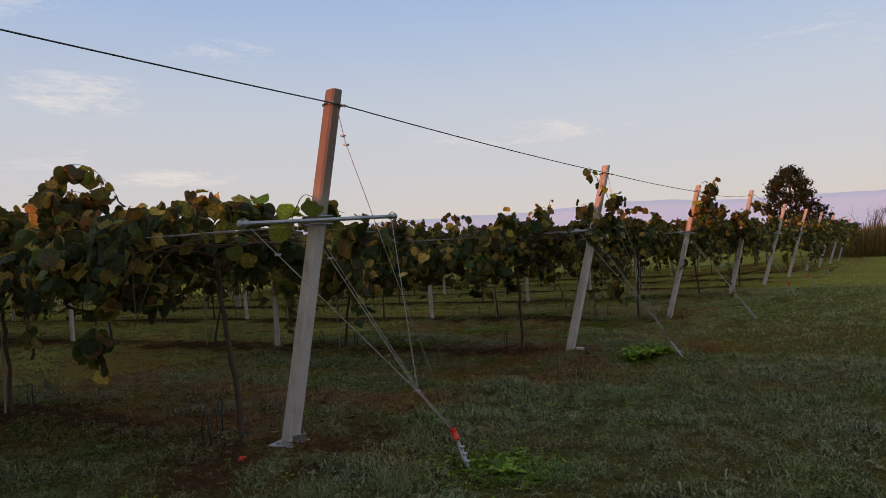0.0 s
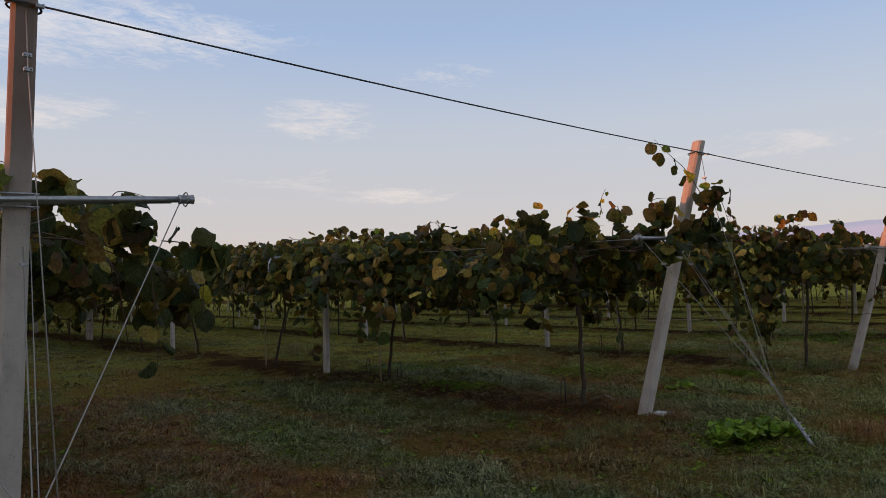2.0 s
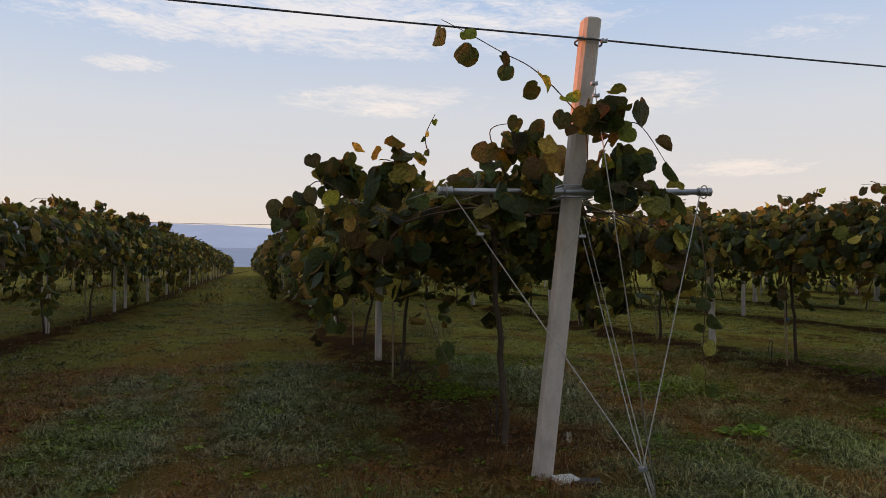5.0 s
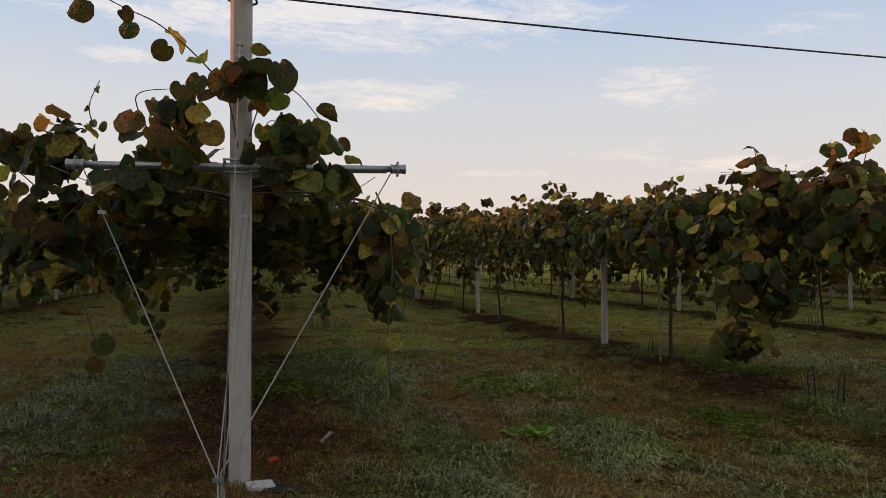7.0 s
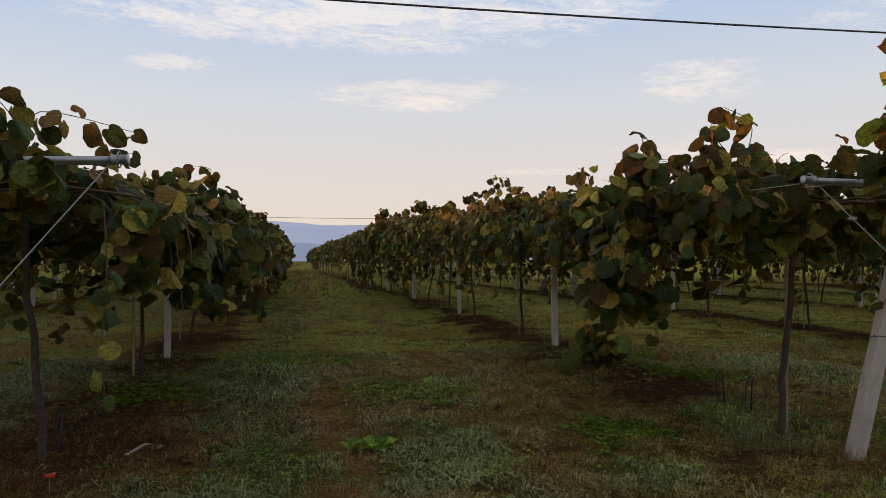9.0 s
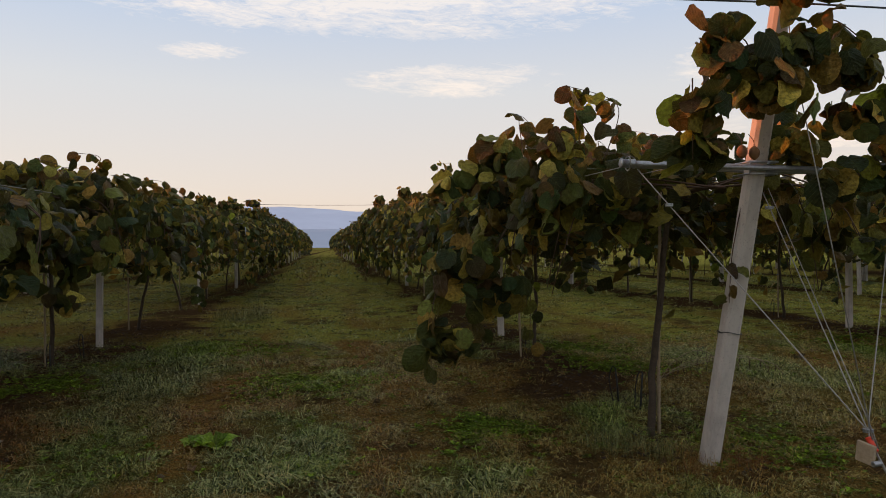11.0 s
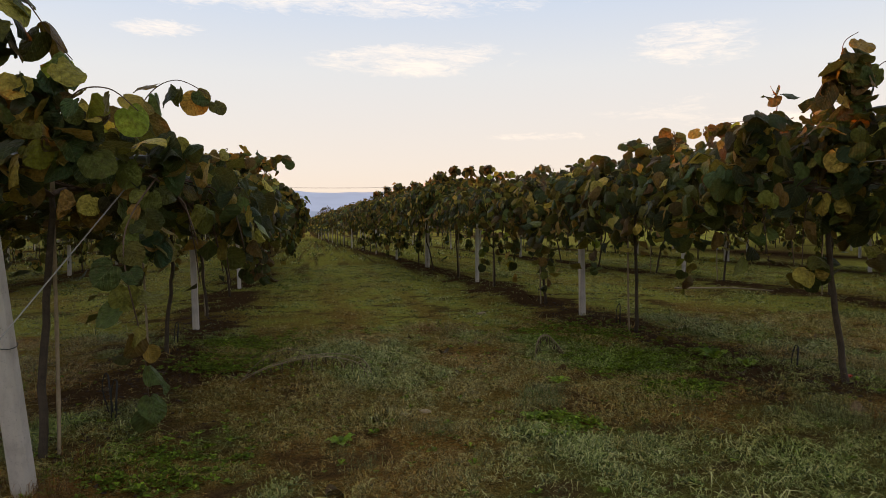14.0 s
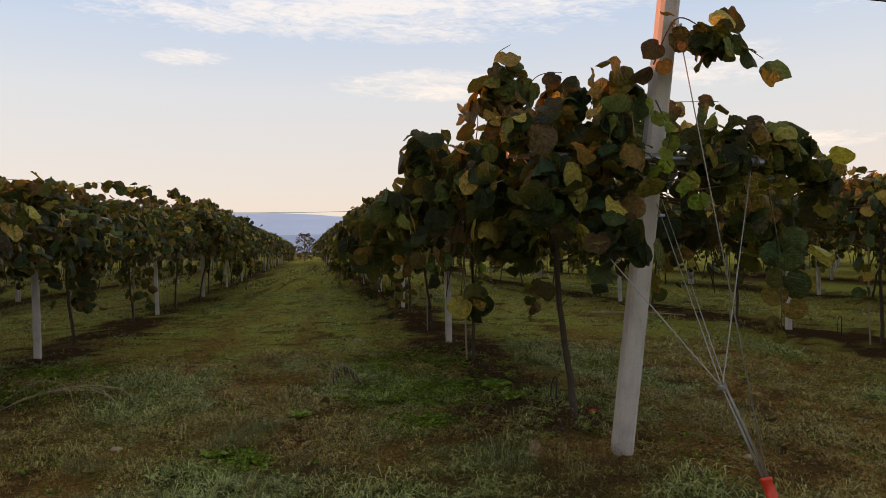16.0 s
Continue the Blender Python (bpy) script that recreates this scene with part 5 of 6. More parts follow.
vine_shoot(2, [(-0.95, 6.2, 1.9), (-0.95, 6.2, 2.18), (-0.85, 6.2, 2.35), (-0.6, 6.2, 2.36), (-0.38, 6.2, 2.14), (-0.34, 6.2, 2.0)], 0.05, 21, size=0.14)
vine_shoot(2, [(-0.28, 4.15, 1.74), (-0.25, 4.05, 1.92), (-0.14, 4.03, 1.91)], 0.08, 22, size=0.14, lime=0.9)
vine_shoot(2, [(-0.67, 4.6, 1.7), (-0.5, 4.52, 1.92), (-0.34, 4.5, 1.88)], 0.06, 23, size=0.14, lime=0.6)
vine_shoot(2, [(-0.9, 5.6, 1.3), (-1.05, 5.5, 1.0), (-1.08, 5.45, 0.7)], 0.07, 24, size=0.15, lime=0.0)
vine_shoot(2, [(0.36, 4.4, 1.72), (0.42, 4.4, 1.86), (0.56, 4.35, 1.84)], 0.07, 25, size=0.12, lime=0.0)
vine_shoot(2, [(0.5, 4.15, 1.64), (0.55, 4.2, 1.3), (0.58, 4.22, 1.05), (0.58, 4.24, 0.9)], 0.09, 26, size=0.12, lime=0.0)
vine_shoot(2, [(0.66, 4.4, 1.6), (0.83, 4.45, 1.58), (0.93, 4.5, 1.45), (0.93, 4.5, 1.2)], 0.07, 27, size=0.13, lime=0.1)

vine_shoot(4, [(9.98, 4.0, 1.5), (9.93, 4.02, 1.2), (9.95, 4.08, 0.95)], 0.07, 32, size=0.09, lime=0.4, start=0.3)

# ---- fruit beside the third post ----
for fx, fz in ((9.86, 1.72), (9.925, 1.715)):
    f = thing("kiwi_fruit", "brown fuzzy kiwi fruit hanging among the leaves", "fruit", "hanging fruit", (fx, 3.8, fz))
    body = tube("fruit", [(0, 0, z) for z in np.linspace(0.035, -0.035, 9)], [0.004, 0.016, 0.022, 0.025, 0.026, 0.025, 0.022, 0.015, 0.003], M_FRUIT, 12)
    part("skin", body, f)
    part("stalk", tube("stalk", [(0, 0, 0.033), (0.004, 0.01, 0.06), (0.0, 0.05, 0.1)], 0.002, M_CANE, 5), f)


# ---- stakes, drip risers and ties ----
def cane_stake(x, y, height, lean):
    s = thing("bamboo_stake", "weathered bamboo stake beside a vine trunk", "stake", "vine stakes", (x, y, 0))
    pts = [(lean * z, 0.01 * math.sin(z * 3), z) for z in np.linspace(-0.1, height, 18)]
    rad = [0.011 + (0.0022 if i % 4 == 0 else 0) for i in range(18)]
    part("cane", tube("cane", pts, rad, M_BAMBOO, 7), s)
    return s


rng = np.random.default_rng(31)
for k in (2, 3, 4, 5, 6):
    for j in range(0, 5):
        y = front_vines[k][1] + j * VINE_GAP
        if j == 0 and k in (2, 3, 5):
            continue
        tall = 2.08 if (k, j) == (4, 1) else rng.uniform(1.55, 1.75)
        s = cane_stake(row_x(k, y) + rng.normal(0, 0.05) - 0.06, y + 0.06 + (-0.1 if (k, j) == (4, 1) else 0), tall, rng.normal(0, 0.015))
        if rng.random() < 0.5:
            z = rng.uniform(0.4, 0.9)
            part("tie", tube("tie", [(0.02 * math.cos(a), 0.02 * math.sin(a), z + 0.004 * a) for a in np.linspace(0, 8, 16)], 0.004, M_BLUE, 5), s, "knotted blue plastic tie")


def drip_riser(x, y, lean):
    d = thing("drip_riser", "black plastic drip irrigation riser stake in the soil", "irrigation stake", "drip risers", (x, y, 0))
    part("stake", tube("stake", [(0, 0, -0.05), (lean * 0.5, 0, 0.15), (lean, 0, 0.3)], [0.008, 0.007, 0.006], M_BLACK, 6), d)
    part("hose", tube("hose", smooth_path([(lean, 0, 0.29), (lean - 0.02, 0.01, 0.31), (lean - 0.045, 0.02, 0.2), (-0.03, 0.03, 0.0)], 10), 0.004, M_BLACK, 5), d)


for x, y in ((-0.5, 4.9), (-0.06, 5.32), (-0.08, 8.4), (5.12, 5.35), (5.0, 8.1), (5.05, 8.9), (10.05, 5.9), (10.12, 5.66), (10.0, 8.7), (15.35, 5.72), (15.3, 9.0), (15.25, 12.0), (20.5, 5.8), (20.5, 9.2)):
    drip_riser(x, y, rng.normal(0, 0.02))

# small red clips lying on the soil
for x, y in ((0.08, 4.85), (-0.63, 4.42), (5.25, 4.75), (15.5, 5.33)):
    c = thing("red_clip", "small red plastic clip lying on the soil", "clip", "red clips", (x, y, float(ground_height(np.array(x), np.array(y))) + 0.012))
    bm = bmesh.new()
    box("", 0.05, 0.03, 0.018, None, 0.004, m=pose(0, 0, 0, 0, 8, 30), bmesh_only=bm)
    box("", 0.02, 0.05, 0.012, None, 0.003, m=pose(0.02, 0.01, 0.005, 0, -10, 20), bmesh_only=bm)
    part("body", bm_mesh("clip", bm, M_RED), c)

# curled pale husk, buried box, fallen branch, bent hose
h = thing("dry_husk", "curled pale dry husk lying on bare soil", "litter", at=(5.66, 5.26, 0.05))
s, t = np.meshgrid(np.linspace(0, 1, 12), np.linspace(-1, 1, 5))
hv = np.column_stack([(0.42 * s - 0.2 + 0.03 * np.sin(t * 3)).ravel(), (0.02 * t * (1 - 0.5 * s) + 0.08 * s * s).ravel(), (0.018 * np.abs(t) ** 2 + 0.05 * np.sin(s * 5) * s).ravel()])
a = (np.arange(4)[:, None] * 12 + np.arange(11)[None]).ravel()
part("shell", raw_mesh("husk", hv, np.column_stack([a, a + 1, a + 13, a + 12]), M_PALE), h, m=pose(0, 0, 0, 0, 0, 62))
b = thing("valve_box", "small white plastic box half sunk beside a post", "box", at=(5.19, 4.25, 0.03))
part("lid", box("lid", 0.14, 0.09, 0.03, M_WHITE, 0.006, m=pose(0, 0, 0.03, 4, 3, 15)), b)
part("body", box("body", 0.2, 0.1, 0.03, M_BLACK, 0.006, m=pose(0.1, -0.02, 0.012, 0, 0, -20)), b)
br = thing("fallen_branch", "pale pruned branch lying in the grass", "branch", at=(19.2, 13.1, 0.03))
part("wood", tube("wood", smooth_path([(-0.65, 0.5, 0.02), (-0.2, 0.12, 0.04), (0.2, -0.12, 0.05), (0.75, -0.6, 0.02)], 14), np.linspace(0.02, 0.009, 14), M_TAN, 7), br)


def bramble(a, b, height, seed, arches):
    """Dead arching canes with thin dry leaves hanging from them."""
    rng = np.random.default_rng(seed)
    a, b = np.array((*a, 0.0)), np.array((*b, 0.0))
    t = thing("dead_bramble", "arching dead bramble canes with hanging dry leaves", "bramble", "dead brambles in the grass", a)
    for i in range(arches):
        e = (b - a) * rng.uniform(0.55, 1.05) + (0, rng.normal(0, 0.18), 0)
        h = height * rng.uniform(0.6, 1.05)
        path = smooth_path([e + (0, 0, -0.02), e * 0.9 + (0, 0, h * 0.75), e * 0.6 + (0, 0, h), e * 0.25 + (0, 0, h * 0.6), (0, rng.normal(0, 0.05), 0.0)], 18)
        cane = part("cane", tube("cane", path, np.linspace(0.0045, 0.002, 18), M_TAN, 5), t)
        runs = []
        for q in np.linspace(2, 15, 14):
            p = path[int(q)]
            drop = min(p[2] - 0.02, rng.uniform(0.05, 0.13))
            if drop > 0.02:
                runs.append((np.array([p, p + (rng.normal(0, 0.008), 0, -drop * 0.5), p + (rng.normal(0, 0.02), rng.normal(0, 0.02), -drop)]), np.array([0.002, 0.004, 0.001])))
        part("dry_leaves", tubes("dry_leaves", runs, M_CANE, 3), cane)


bramble((10.83, 6.92), (11.98, 6.88), 0.28, 1, 4)
bramble((13.95, 7.4), (13.46, 7.37), 0.24, 2, 3)


# ---- grass and weeds ----
def blade(length, bend, turn, width, at=(0, 0), twist=0.0):
    """A kite that rises, arches and nods over: foot, two shoulders, tip."""
    v = [(at[0], at[1], 0)]
    u = 0.55
    a = turn + twist * u
    c, s = math.cos(a), math.sin(a)
    out, up = length * bend * 0.4, length * (1 - 0.3 * bend) * math.sin(min(1.0, u * (0.55 + 0.42 * bend)) * 2.6) * 0.75
    for sgn in (-1, 1):
        v.append((at[0] + out * c - sgn * width * s, at[1] + out * s + sgn * width * c, up + 0.3 * sgn * width))
    up = length * (1 - 0.3 * bend) * math.sin(min(1.0, 0.55 + 0.42 * bend) * 2.6) * 0.75
    v.append((at[0] + length * bend * math.cos(turn + twist), at[1] + length * bend * math.sin(turn + twist), max(0.003, up)))
    return v, [(0, 2, 1), (1, 2, 3)]


def tuft(seed, count, length, width, spread_r, comb=1.2, droop=(0.15, 1.1)):
    """Blades that mostly lean one way."""
    r = random.Random(seed)
    vs, fs = [], []
    for i in range(count):
        L = length * r.uniform(0.45, 1.2)
        v, f = blade(L, r.uniform(*droop), r.gauss(0, comb), width * r.uniform(0.6, 1.2), (r.gauss(0, spread_r), r.gauss(0, spread_r)), r.gauss(0, 0.9))
        fs += [tuple(k + len(vs) for k in t) for t in f]
        vs += v
    vs = np.array(vs)
    return vs, np.array(fs), vs[:, :2] * 5


def rosette(seed, count, length, width, rise):
    """Broad oval leaves round one crown."""
    r = random.Random(seed)
    vs, fs = [], []
    for i in range(count):
        a, L, w, z = i * 2.4 + r.uniform(-0.3, 0.3), length * r.uniform(0.6, 1.1), width * r.uniform(0.8, 1.2), rise * r.uniform(0.5, 1.2)
        c, s = math.cos(a), math.sin(a)
        n = len(vs)
        for u, k, h in ((0.05, 0.15, 0.1), (0.35, 0.8, 0.6), (0.7, 1.0, 0.95), (1.0, 0.1, 0.8)):
            for sgn in (-1, 0, 1):
                vs.append((L * u * c - sgn * w * k * s, L * u * s + sgn * w * k * c, z * h + 0.25 * w * k * abs(sgn)))
        for q in range(3):
            for m_ in range(2):
                o = n + q * 3 + m_
                fs += [(o, o + 1, o + 4), (o, o + 4, o + 3)]
    vs = np.array(vs)
    return vs, np.array(fs), vs[:, :2] * 2 + 0.5


def sprig(seed, count, length, width):
    """A flat little plant of kite-shaped leaflets."""
    r = random.Random(seed)
    vs, fs = [], []
    for i in range(count):
        a, L, z = i * 2.4 + r.uniform(-0.3, 0.3), length * r.uniform(0.6, 1.2), length * r.uniform(0.2, 0.9)
        c, s = math.cos(a), math.sin(a)
        n = len(vs)
        vs += [(0.1 * L * c, 0.1 * L * s, z * 0.4), (0.7 * L * c + width * s, 0.7 * L * s - width * c, z), (1.1 * L * c, 1.1 * L * s, z * 0.85), (0.7 * L * c - width * s, 0.7 * L * s + width * c, z * 1.05)]
        fs += [(n, n + 1, n + 2), (n, n + 2, n + 3)]
    vs = np.array(vs)
    return vs, np.array(fs), vs[:, :2] * 6 + 0.5


def upright(n, rng, heading=None):
    a = rng.uniform(0, 2 * np.pi, n) if heading is None else heading + rng.normal(0, 0.7, n)
    z = np.zeros(n)
    tilt = rng.normal(0, 0.12, (n, 2))
    x_ = np.column_stack([np.cos(a), np.sin(a), z])
    up = np.column_stack([tilt, z + 1])
    up /= np.linalg.norm(up, axis=1)[:, None]
    x_ -= up * (x_ * up).sum(1)[:, None]
    x_ /= np.linalg.norm(x_, axis=1)[:, None]
    return np.stack([x_, np.cross(up, x_), up], axis=2)


def meadow(name, label, box_, count, templates, lo, hi, seed, bare_keep):
    rng = np.random.default_rng(seed)
    x, y = rng.uniform(box_[0], box_[1], count), rng.uniform(box_[2], box_[3], count)
    bare = bareness(x, y)
    thin = (0.4 + 0.6 * step01(patches(x, y, 0.6, 51), 0.3, 0.6)) * (0.35 + 0.65 * step01(patches(x, y, 0.17, 67), 0.25, 0.6))
    keep = rng.random(count) < thin * (1 - bare * (1 - bare_keep))
    x, y, bare = x[keep], y[keep], bare[keep]
    dry = np.clip(dryness(x, y) * 1.1 + 0.35 * bare + rng.normal(0, 0.15, len(x)), 0, 1)
    lush = np.clip(lushness(x, y) + rng.normal(0.05, 0.15, len(x)), 0, 1)
    p = np.column_stack([x, y, ground_height(x, y) - 0.004])
    size = rng.uniform(lo, hi, len(x)) * (1 - 0.3 * dry) * (0.7 + 0.6 * patches(x, y, 0.5, 61)) * (0.45 + 1.1 * patches(x, y, 0.17, 67))
    me = scatter(name, templates, upright(len(x), rng, 9.0 * patches(x, y, 0.5, 71)), size, p, M_GRASS, rng, [("dry", dry), ("lush", lush), ("frost", frostiness(x, y)), ("tone_lift", exposure_lift(x, y))])
    tagged(part(name, me), label, "grass", kind="stuff")


FINE = [tuft(i, 9, 0.085, 0.0021, 0.035, 2.2, (0.75, 1.3)) for i in range(12)] + [sprig(300 + i, 8, 0.028, 0.0055) for i in range(7)]
COARSE = [tuft(20 + i, 6, 0.1, 0.005, 0.08, 1.5, (0.5, 1.1)) for i in range(6)]
meadow("near_grass", "short dewy grass with rusty dead patches", (-3.5, 18.5, 3.2, 6.6), 105000, FINE, 0.5, 1.3, 41, 0.2)
meadow("post_grass", "dense frosted grass round the first guy anchor", (-2.5, 5.5, -0.6, 3.2), 34000, FINE, 0.5, 1.1, 48, 0.1)
meadow("aisle_grass", "short dewy grass in the near aisles", (-4, 19.5, 6.6, 10.0), 48000, FINE, 0.8, 1.5, 46, 0.2)
meadow("long_grass", "longer pale grass blades standing out of the turf", (-2.5, 18.5, 2.4, 9.0), 1500, [tuft(80 + i, 14, 0.14, 0.0015, 0.04, 1.8, (0.3, 1.0)) for i in range(6)], 0.6, 1.3, 47, 0.06)
meadow("verge_grass", "short grass beside the headland track", (5.5, 20, -2.5, 3.2), 15000, COARSE, 0.4, 0.8, 45, 0.3)
meadow("middle_grass", "short patchy grass between the vine rows", (-5, 27, 10.0, 26), 60000, [sprig(330 + i, 5, 0.05, 0.008) for i in range(3)] + COARSE[:4], 0.5, 1.0, 42, 0.15)
meadow("headland_grass", "mown green grass along the headland track", (-4, 62, -9, 4.2), 9000, COARSE, 0.5, 0.9, 43, 0.3)
meadow("far_grass", "distant grass in the orchard aisles", (-12, 27, 26, 75), 5000, [tuft(30 + i, 6, 0.2, 0.02, 0.18) for i in range(3)], 0.8, 1.2, 44, 0.2)

# low leafy weeds between the grass
rng = np.random.default_rng(51)
wx, wy = rng.uniform(-4, 19, 30000), rng.uniform(2.4, 10, 30000)
keep = rng.random(len(wx)) < (0.1 + 0.85 * lushness(wx, wy)) * (1 - 0.8 * bareness(wx, wy))
wx, wy = wx[keep], wy[keep]
me = scatter("clover", [sprig(60 + i, 7, 0.032, 0.011) for i in range(6)], upright(len(wx), rng), rng.uniform(0.4, 1.3, len(wx)), np.column_stack([wx, wy, ground_height(wx, wy)]), M_WEED, rng)
tagged(part("clover", me), "small green clover leaves scattered in the turf", "weeds", kind="stuff")


def weed(x, y, size, count, seed, label, rise=0.09, wide=0.05, long=0.17):
    w = thing("weed", label, "weed", "broad-leaved weeds", (x, y, float(ground_height(np.array(x), np.array(y)))))
    v, f, u = rosette(seed, count, long, wide, rise)
    part("leaves", raw_mesh("weed", v * size, f, M_WEED, u), w)


for i, (x, y, s) in enumerate(((4.75, 3.2, 1.2), (4.95, 3.22, 1.1), (4.6, 3.3, 1.0), (5.1, 3.12, 0.9), (5.25, 3.05, 0.8), (5.15, 3.28, 1.1), (4.85, 3.38, 1.1), (5.45, 3.2, 0.6))):
    weed(x, y, s, 14, 70 + i, "lush bright green weed with broad upright leaves", 0.14)
for i, (x, y, s) in enumerate(((7.1, 5.15, 1.0), (6.95, 5.25, 0.7), (15.06, 6.44, 1.0), (15.1, 6.0, 0.8), (-0.2, 2.5, 0.8), (0.0, 2.6, 0.6), (12.9, 5.1, 0.6), (8.9, 4.4, 0.5), (13.4, 6.0, 0.6), (11.6, 4.9, 0.6), (3.0, 5.6, 0.5))):
    weed(x, y, s, 10, 90 + i, "low broad-leaved weed rosette in the grass", 0.08)


def grass_clump(x, y, size, seed, label, dry, count=190):
    g = thing("grass_clump", label, "grass clump", "tall grass clumps", (x, y, float(ground_height(np.array(x), np.array(y)))))
    v, f, u = tuft(seed, count, 0.3, 0.0014, 0.09, 3.0, (0.15, 0.9))
    part("tussock", raw_mesh("tussock", v * size, f, M_GRASS, u, attributes=[("dry", np.full(len(v), dry)), ("lush", np.full(len(v), 0.25))]), g)


for i, (x, y, s, d) in enumerate(((9.55, 4.6, 0.9, 0.1), (9.7, 4.45, 0.8, 0.15), (9.45, 4.75, 0.7, 0.1), (6.2, 12.4, 1.3, 0.2), (6.5, 12.8, 1.4, 0.2), (5.9, 12.9, 1.3, 0.25), (6.3, 13.6, 1.4, 0.2), (12.95, 5.4, 0.7, 0.0), (13.1, 5.3, 0.6, 0.0), (14.6, 4.45, 0.7, 0.1),
                                   (3.9, 4.1, 0.9, 0.2), (4.2, 4.0, 0.9, 0.15), (3.6, 3.9, 0.8, 0.1), (14.6, 4.1, 0.8, 0.2), (14.9, 3.9, 0.8, 0.3), (10.2, 4.7, 0.7, 0.9), (10.15, 4.25, 0.6, 0.9), (9.8, 4.2, 0.6, 0.9), (5.05, 4.0, 0.7, 0.85), (5.15, 4.5, 0.7, 0.9), (4.9, 4.5, 0.7, 0.9),
                                   (5.4, 2.55, 0.8, 0.95), (5.6, 2.6, 0.8, 0.95), (5.5, 2.75, 0.7, 0.9), (13.1, 5.7, 0.6, 0.0), (13.2, 5.6, 0.6, 0.0), (12.1, 5.0, 0.5, 0.1), (13.0, 8.6, 0.9, 0.4), (12.8, 9.0, 0.9, 0.9), (15.1, 4.2, 0.6, 0.8), (-0.8, 2.9, 0.7, 0.0), (-1.2, 3.2, 0.7, 0.0), (-0.5, 3.0, 0.6, 0.1))):
    grass_clump(x, y, s, 120 + i, "tuft of reddish dead grass at a post" if d > 0.7 else "tuft of long pale green grass", d)

# longer frosted tufts over the turf before the first rows
rng = np.random.default_rng(131)
for i in range(70):
    x, y = rng.uniform(-1.6, 4.6), rng.uniform(0.9, 3.4)
    if patches(x, y, 0.9, 91) > 0.42:
        grass_clump(x, y, rng.uniform(0.35, 0.75), 500 + i, "tuft of long frosted green grass", 0.85 if rng.random() < 0.12 else 0.0, 90)
for i in range(40):
    x, y = rng.uniform(11.2, 18), rng.uniform(3.6, 5.2)
    if patches(x, y, 0.9, 93) > 0.42:
        grass_clump(x, y, rng.uniform(0.3, 0.6), 600 + i, "tuft of long frosted green grass", 0.85 if rng.random() < 0.2 else 0.0, 90)

# reddish dead grass matted round the post feet
for i in range(26):
    fx, fy = POST_FEET[1 + i % 3]
    a, r = i * 2.4, 0.12 + 0.3 * rng.random()
    grass_clump(fx + 0.04 + r * math.cos(a) * 1.3, fy - 0.05 + r * math.sin(a), rng.uniform(0.3, 0.5), 700 + i, "tuft of reddish dead grass at a post", 0.95, 80)

# lush clover beds
for i, (x, y, r) in enumerate(GREEN_BEDS):
    n = int(2600 * r)
    cx, cy = x + rng.normal(0, r * 0.6, n), y + rng.normal(0, r * 0.6, n)
    keep = rng.random(n) < 0.15 + step01(patches(cx, cy, 0.3, 95), 0.35, 0.6)
    cx, cy = cx[keep], cy[keep]
    n = len(cx)
    me = scatter("clover_bed", [sprig(400 + q, 7, 0.028, 0.009) for q in range(4)], upright(n, rng), rng.uniform(0.5, 1.4, n), np.column_stack([cx, cy, ground_height(cx, cy) + 0.005]), M_WEED, rng)
    tagged(part("clover_bed", me), "bed of bright green clover in the turf", "weeds", kind="stuff")

# fallen leaves and clods
M_LITTER = leaf_material("leaf_litter", [(0.0, (0.06, 0.03, 0.018)), (0.6, (0.14, 0.075, 0.04)), (1.0, (0.25, 0.18, 0.11))], 0.1)
rng = np.random.default_rng(61)
n = 110
fx, fy = rng.uniform(-3, 18, n), rng.uniform(3.0, 9, n)
nr = np.column_stack([rng.normal(0, 0.35, n), rng.normal(0, 0.35, n), np.ones(n)])
me = scatter("fallen_leaves", [leaf_shape(1.6, 0.8, 0.5), leaf_shape(-1.2, 0.7, 0.5)], frames_of(nr, rng.normal(0, 1, (n, 3))), rng.uniform(0.04, 0.1, n), np.column_stack([fx, fy, ground_height(fx, fy) + 0.02]), M_LITTER, rng)
tagged(part("fallen_leaves", me), "curled brown fallen leaves scattered on the ground", "leaf litter", kind="stuff")
n = 5200
cx = np.array(ROW_X)[rng.integers(2, 6, n)] + rng.normal(0, 0.42, n)
cy = rng.uniform(4.2, 12, n)
oct_v = np.array([(1, 0, 0), (-1, 0, 0), (0, 1, 0), (0, -1, 0), (0.2, 0.1, 0.8), (0, 0, -0.6)], float)
oct_f = np.array([(0, 2, 4), (2, 1, 4), (1, 3, 4), (3, 0, 4), (2, 0, 5), (1, 2, 5), (3, 1, 5), (0, 3, 5)])
M_CLOD = plain_material("soil_clod", (0.03, 0.018, 0.012), (0.09, 0.055, 0.038), 0.95, 30, relief=0.8)
me = scatter("soil_clods", [(oct_v * (1, 0.7, 0.6), oct_f, oct_v[:, :2]), (oct_v * (0.8, 1, 0.7), oct_f, oct_v[:, :2])], upright(n, rng), rng.uniform(0.006, 0.026, n), np.column_stack([cx, cy, ground_height(cx, cy)]), M_CLOD, rng)
tagged(part("soil_clods", me), "small brown soil clods under the vines", "soil", kind="stuff")
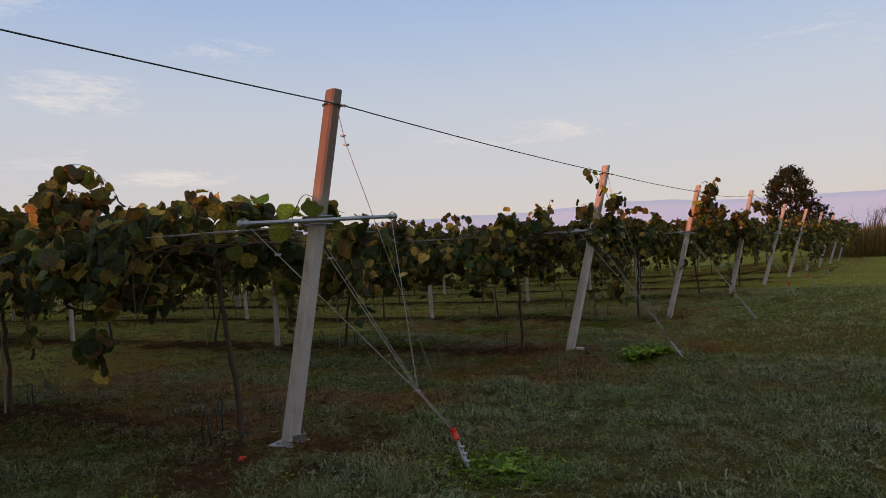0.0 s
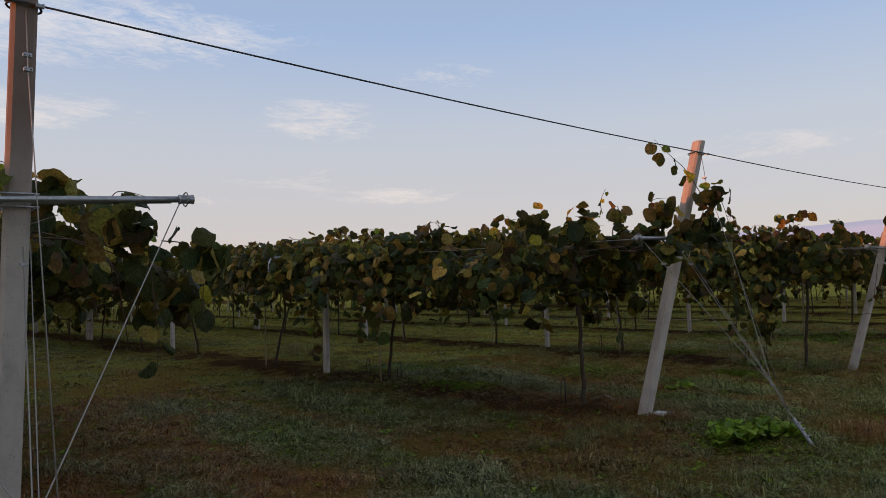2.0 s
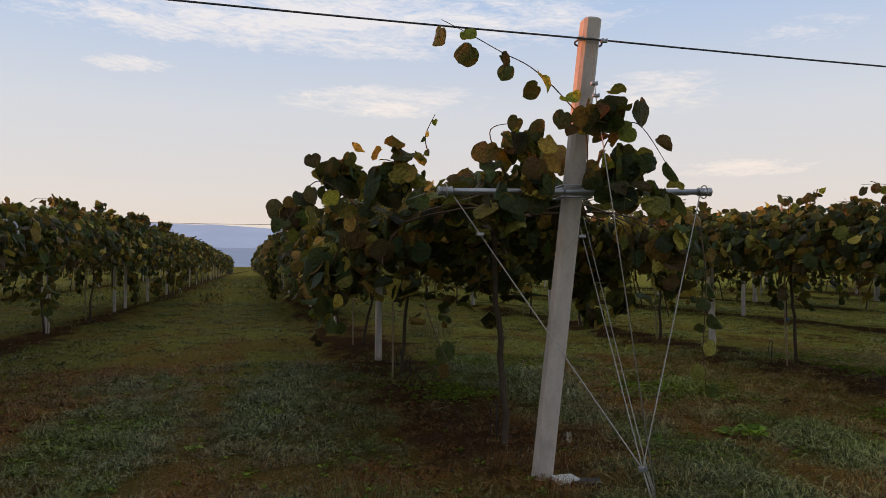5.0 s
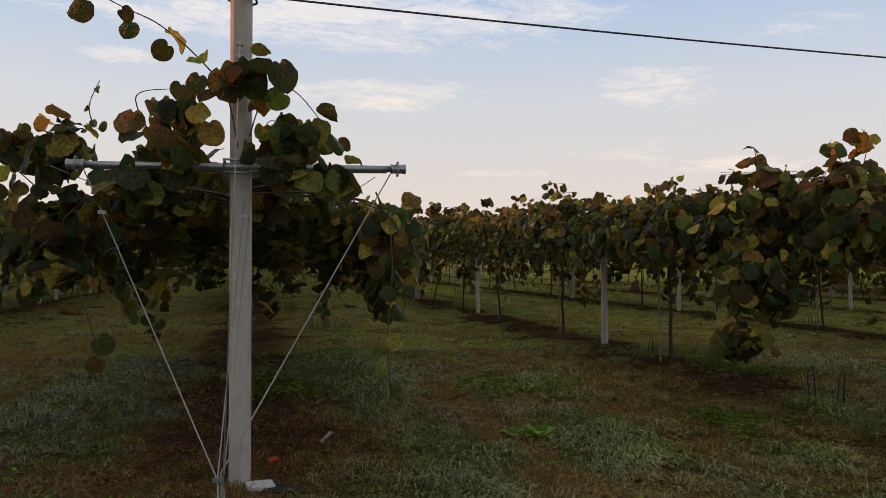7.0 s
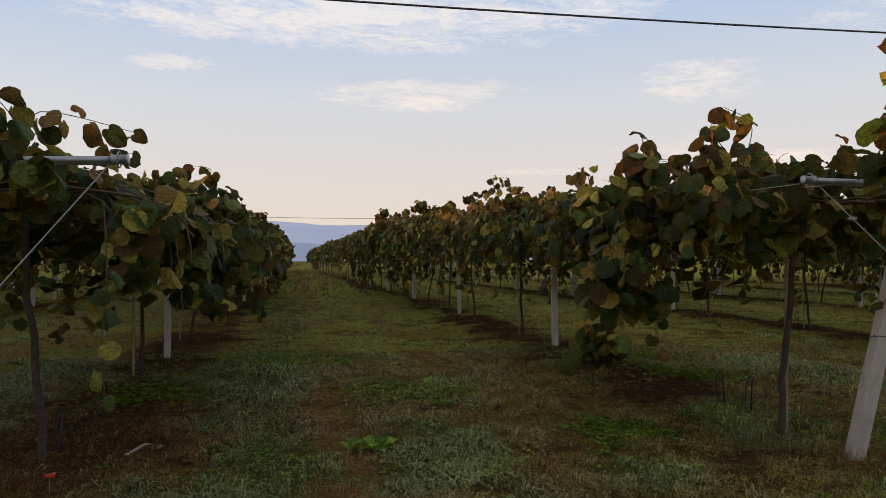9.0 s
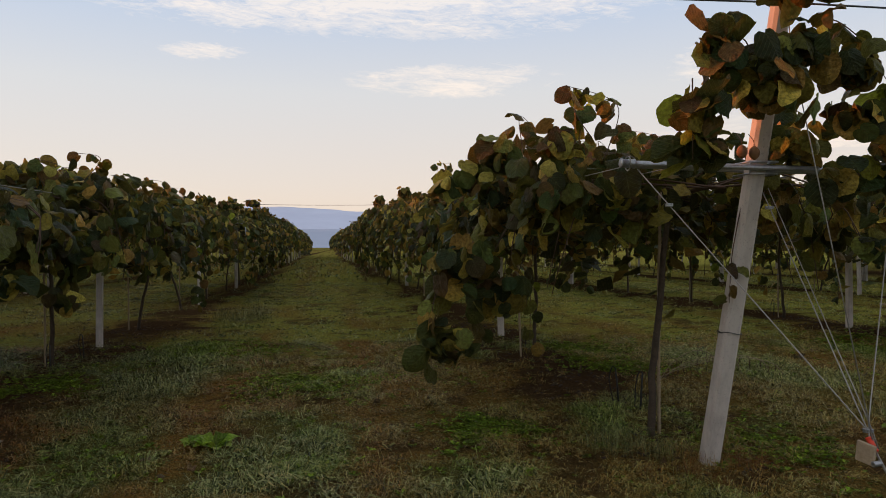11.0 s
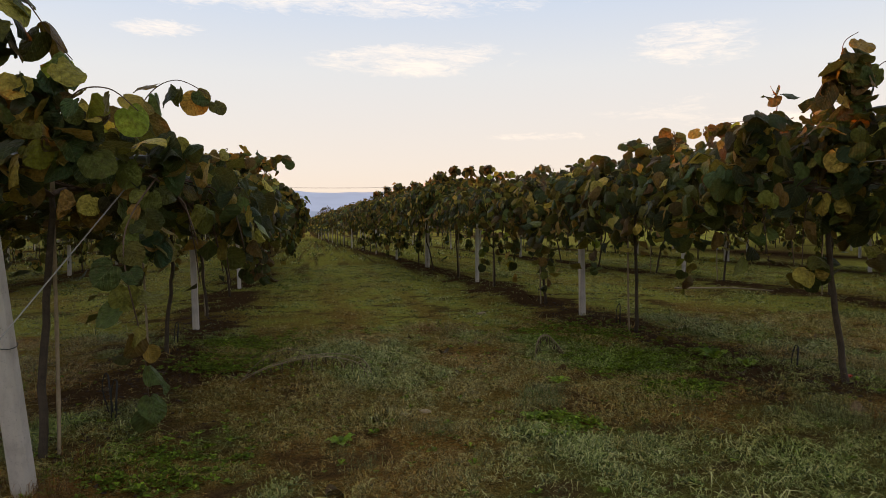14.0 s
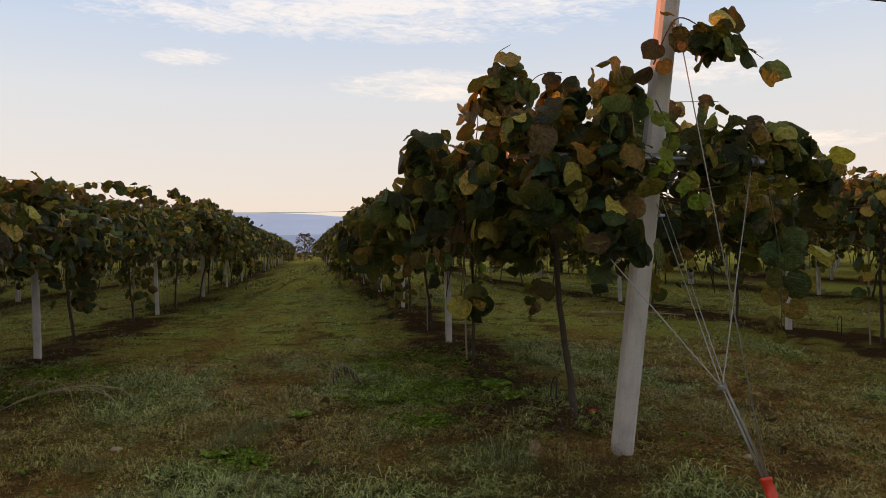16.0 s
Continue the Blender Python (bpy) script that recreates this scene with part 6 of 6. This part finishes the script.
for x, y, s in ((12.07, 5.4, 0.045), (12.22, 5.46, 0.035), (14.0, 11.1, 0.06), (16.0, 4.15, 0.03)):
    st = thing("stone", "small pale stone lying in the grass", "stone", "loose stones", (x, y, float(ground_height(np.array(x), np.array(y)))))
    bm = bmesh.new()
    bmesh.ops.create_icosphere(bm, subdivisions=2, radius=s)
    for v in bm.verts:
        v.co = Vector((v.co.x * 1.4, v.co.y, v.co.z * 0.6)) * (1 + 0.25 * noise.noise(v.co * 30))
    part("body", bm_mesh("stone", bm, M_TAN, True), st)


# ---- far plants at the end of the headland ----
def tree(x, y, height, width, seed, label, leaves=5200, low=0.28, mat=None):
    rng = np.random.default_rng(seed)
    t = thing("tree", label, "tree", at=(x, y, 0))
    runs = []
    for i in range(9):
        a, z0 = i * 2.4, height * rng.uniform(0.25, 0.6)
        r = width * rng.uniform(0.3, 0.48)
        runs.append((smooth_path([(0, 0, z0), (r * 0.5 * math.cos(a), r * 0.5 * math.sin(a), z0 + height * 0.12), (r * math.cos(a), r * math.sin(a), z0 + height * 0.28)], 8), np.linspace(height * 0.009, height * 0.002, 8)))
    part("trunk", tube("trunk", smooth_path([(0, 0, -0.1), (0.05, 0, height * 0.3), (-0.05, 0.05, height * 0.6), (0, 0, height * 0.92)], 12), np.linspace(height * 0.02, height * 0.004, 12), M_WOOD, 8), t)
    for r in runs:
        part("limb", tube("limb", r[0], r[1], M_WOOD, 5), t)
    groups = []
    for i in range(130):
        u = rng.random()
        z = height * (low + (1 - low) * u)
        wide = width * 0.5 * (1 - max(0.0, (u - 0.5) / 0.52) ** 2) ** 0.5 * (0.75 + 0.25 * min(1, u / 0.4))
        a, q = rng.uniform(0, 6.28), rng.uniform(0.3, 1.0) ** 0.5
        groups.append(clump_places(rng, leaves // 130, (wide * q * math.cos(a) * 0.85, wide * q * math.sin(a) * 0.85, z * 0.95), (width * 0.11, width * 0.11, height * 0.06)))
    part("crown", foliage("crown", rng, groups, LEAVES_FAR, 0.12, 0.26, mat or M_TREE), t)
    return t


tree(64.4, 9.2, 8.1, 4.7, 3, "round leafy tree with yellowing crown beyond the rows", 12000, 0.12)
tree(67.4, 7.6, 5.0, 3.5, 4, "low dark bush beside the round tree", 2200, 0.1)
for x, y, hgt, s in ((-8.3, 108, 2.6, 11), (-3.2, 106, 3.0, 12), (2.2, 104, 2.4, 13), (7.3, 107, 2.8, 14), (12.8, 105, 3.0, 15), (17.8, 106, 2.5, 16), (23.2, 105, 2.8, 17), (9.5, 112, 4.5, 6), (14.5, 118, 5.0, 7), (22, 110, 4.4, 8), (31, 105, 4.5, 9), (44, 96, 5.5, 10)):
    tree(x, y, hgt, hgt * 0.8, s, "distant pale bush at the far end of the rows", 1500, 0.1, M_HAZE_LEAF)


def bare_shrub(x, y, height, seed):
    rng = np.random.default_rng(seed)
    b = thing("bare_shrub", "leafless twiggy shrub behind dry reeds", "shrub", at=(x, y, 0))
    for i in range(16):
        a, r, hh = rng.uniform(0, 6.28), height * rng.uniform(0.1, 0.42), height * rng.uniform(0.7, 1.05)
        path = smooth_path([(0, 0, -0.05), (r * 0.35 * math.cos(a), r * 0.35 * math.sin(a), hh * 0.5), (r * math.cos(a), r * math.sin(a), hh)], 8)
        runs = [(path, np.linspace(0.035, 0.008, 8))]
        for q in range(5):
            p0 = path[3 + q % 4]
            runs.append((np.array([p0, p0 + rng.normal(0, 0.18, 3) + (0, 0, 0.3), p0 + rng.normal(0, 0.3, 3) + (0, 0, 0.6)]), np.array([0.012, 0.008, 0.005])))
        part("branch", tubes("branch", runs, M_WOOD, 4), b)


bare_shrub(59.7, 3.2, 3.5, 1)
n = 3200
rng = np.random.default_rng(71)
rx, ry = rng.uniform(52, 80, n), rng.uniform(-6, 6.0, n)
ry += (rx - 52) * 0.03
me = scatter("dry_reeds", [tuft(200 + i, 9, 3.0, 0.03, 0.2, 3.0, (0.05, 0.35)) for i in range(4)], upright(n, rng), rng.uniform(0.6, 1.15, n), np.column_stack([rx, ry, 0 * rx]), M_REED, rng)
tagged(part("dry_reeds", me), "tall orange-brown dry reeds at the field edge", "reeds", kind="stuff")
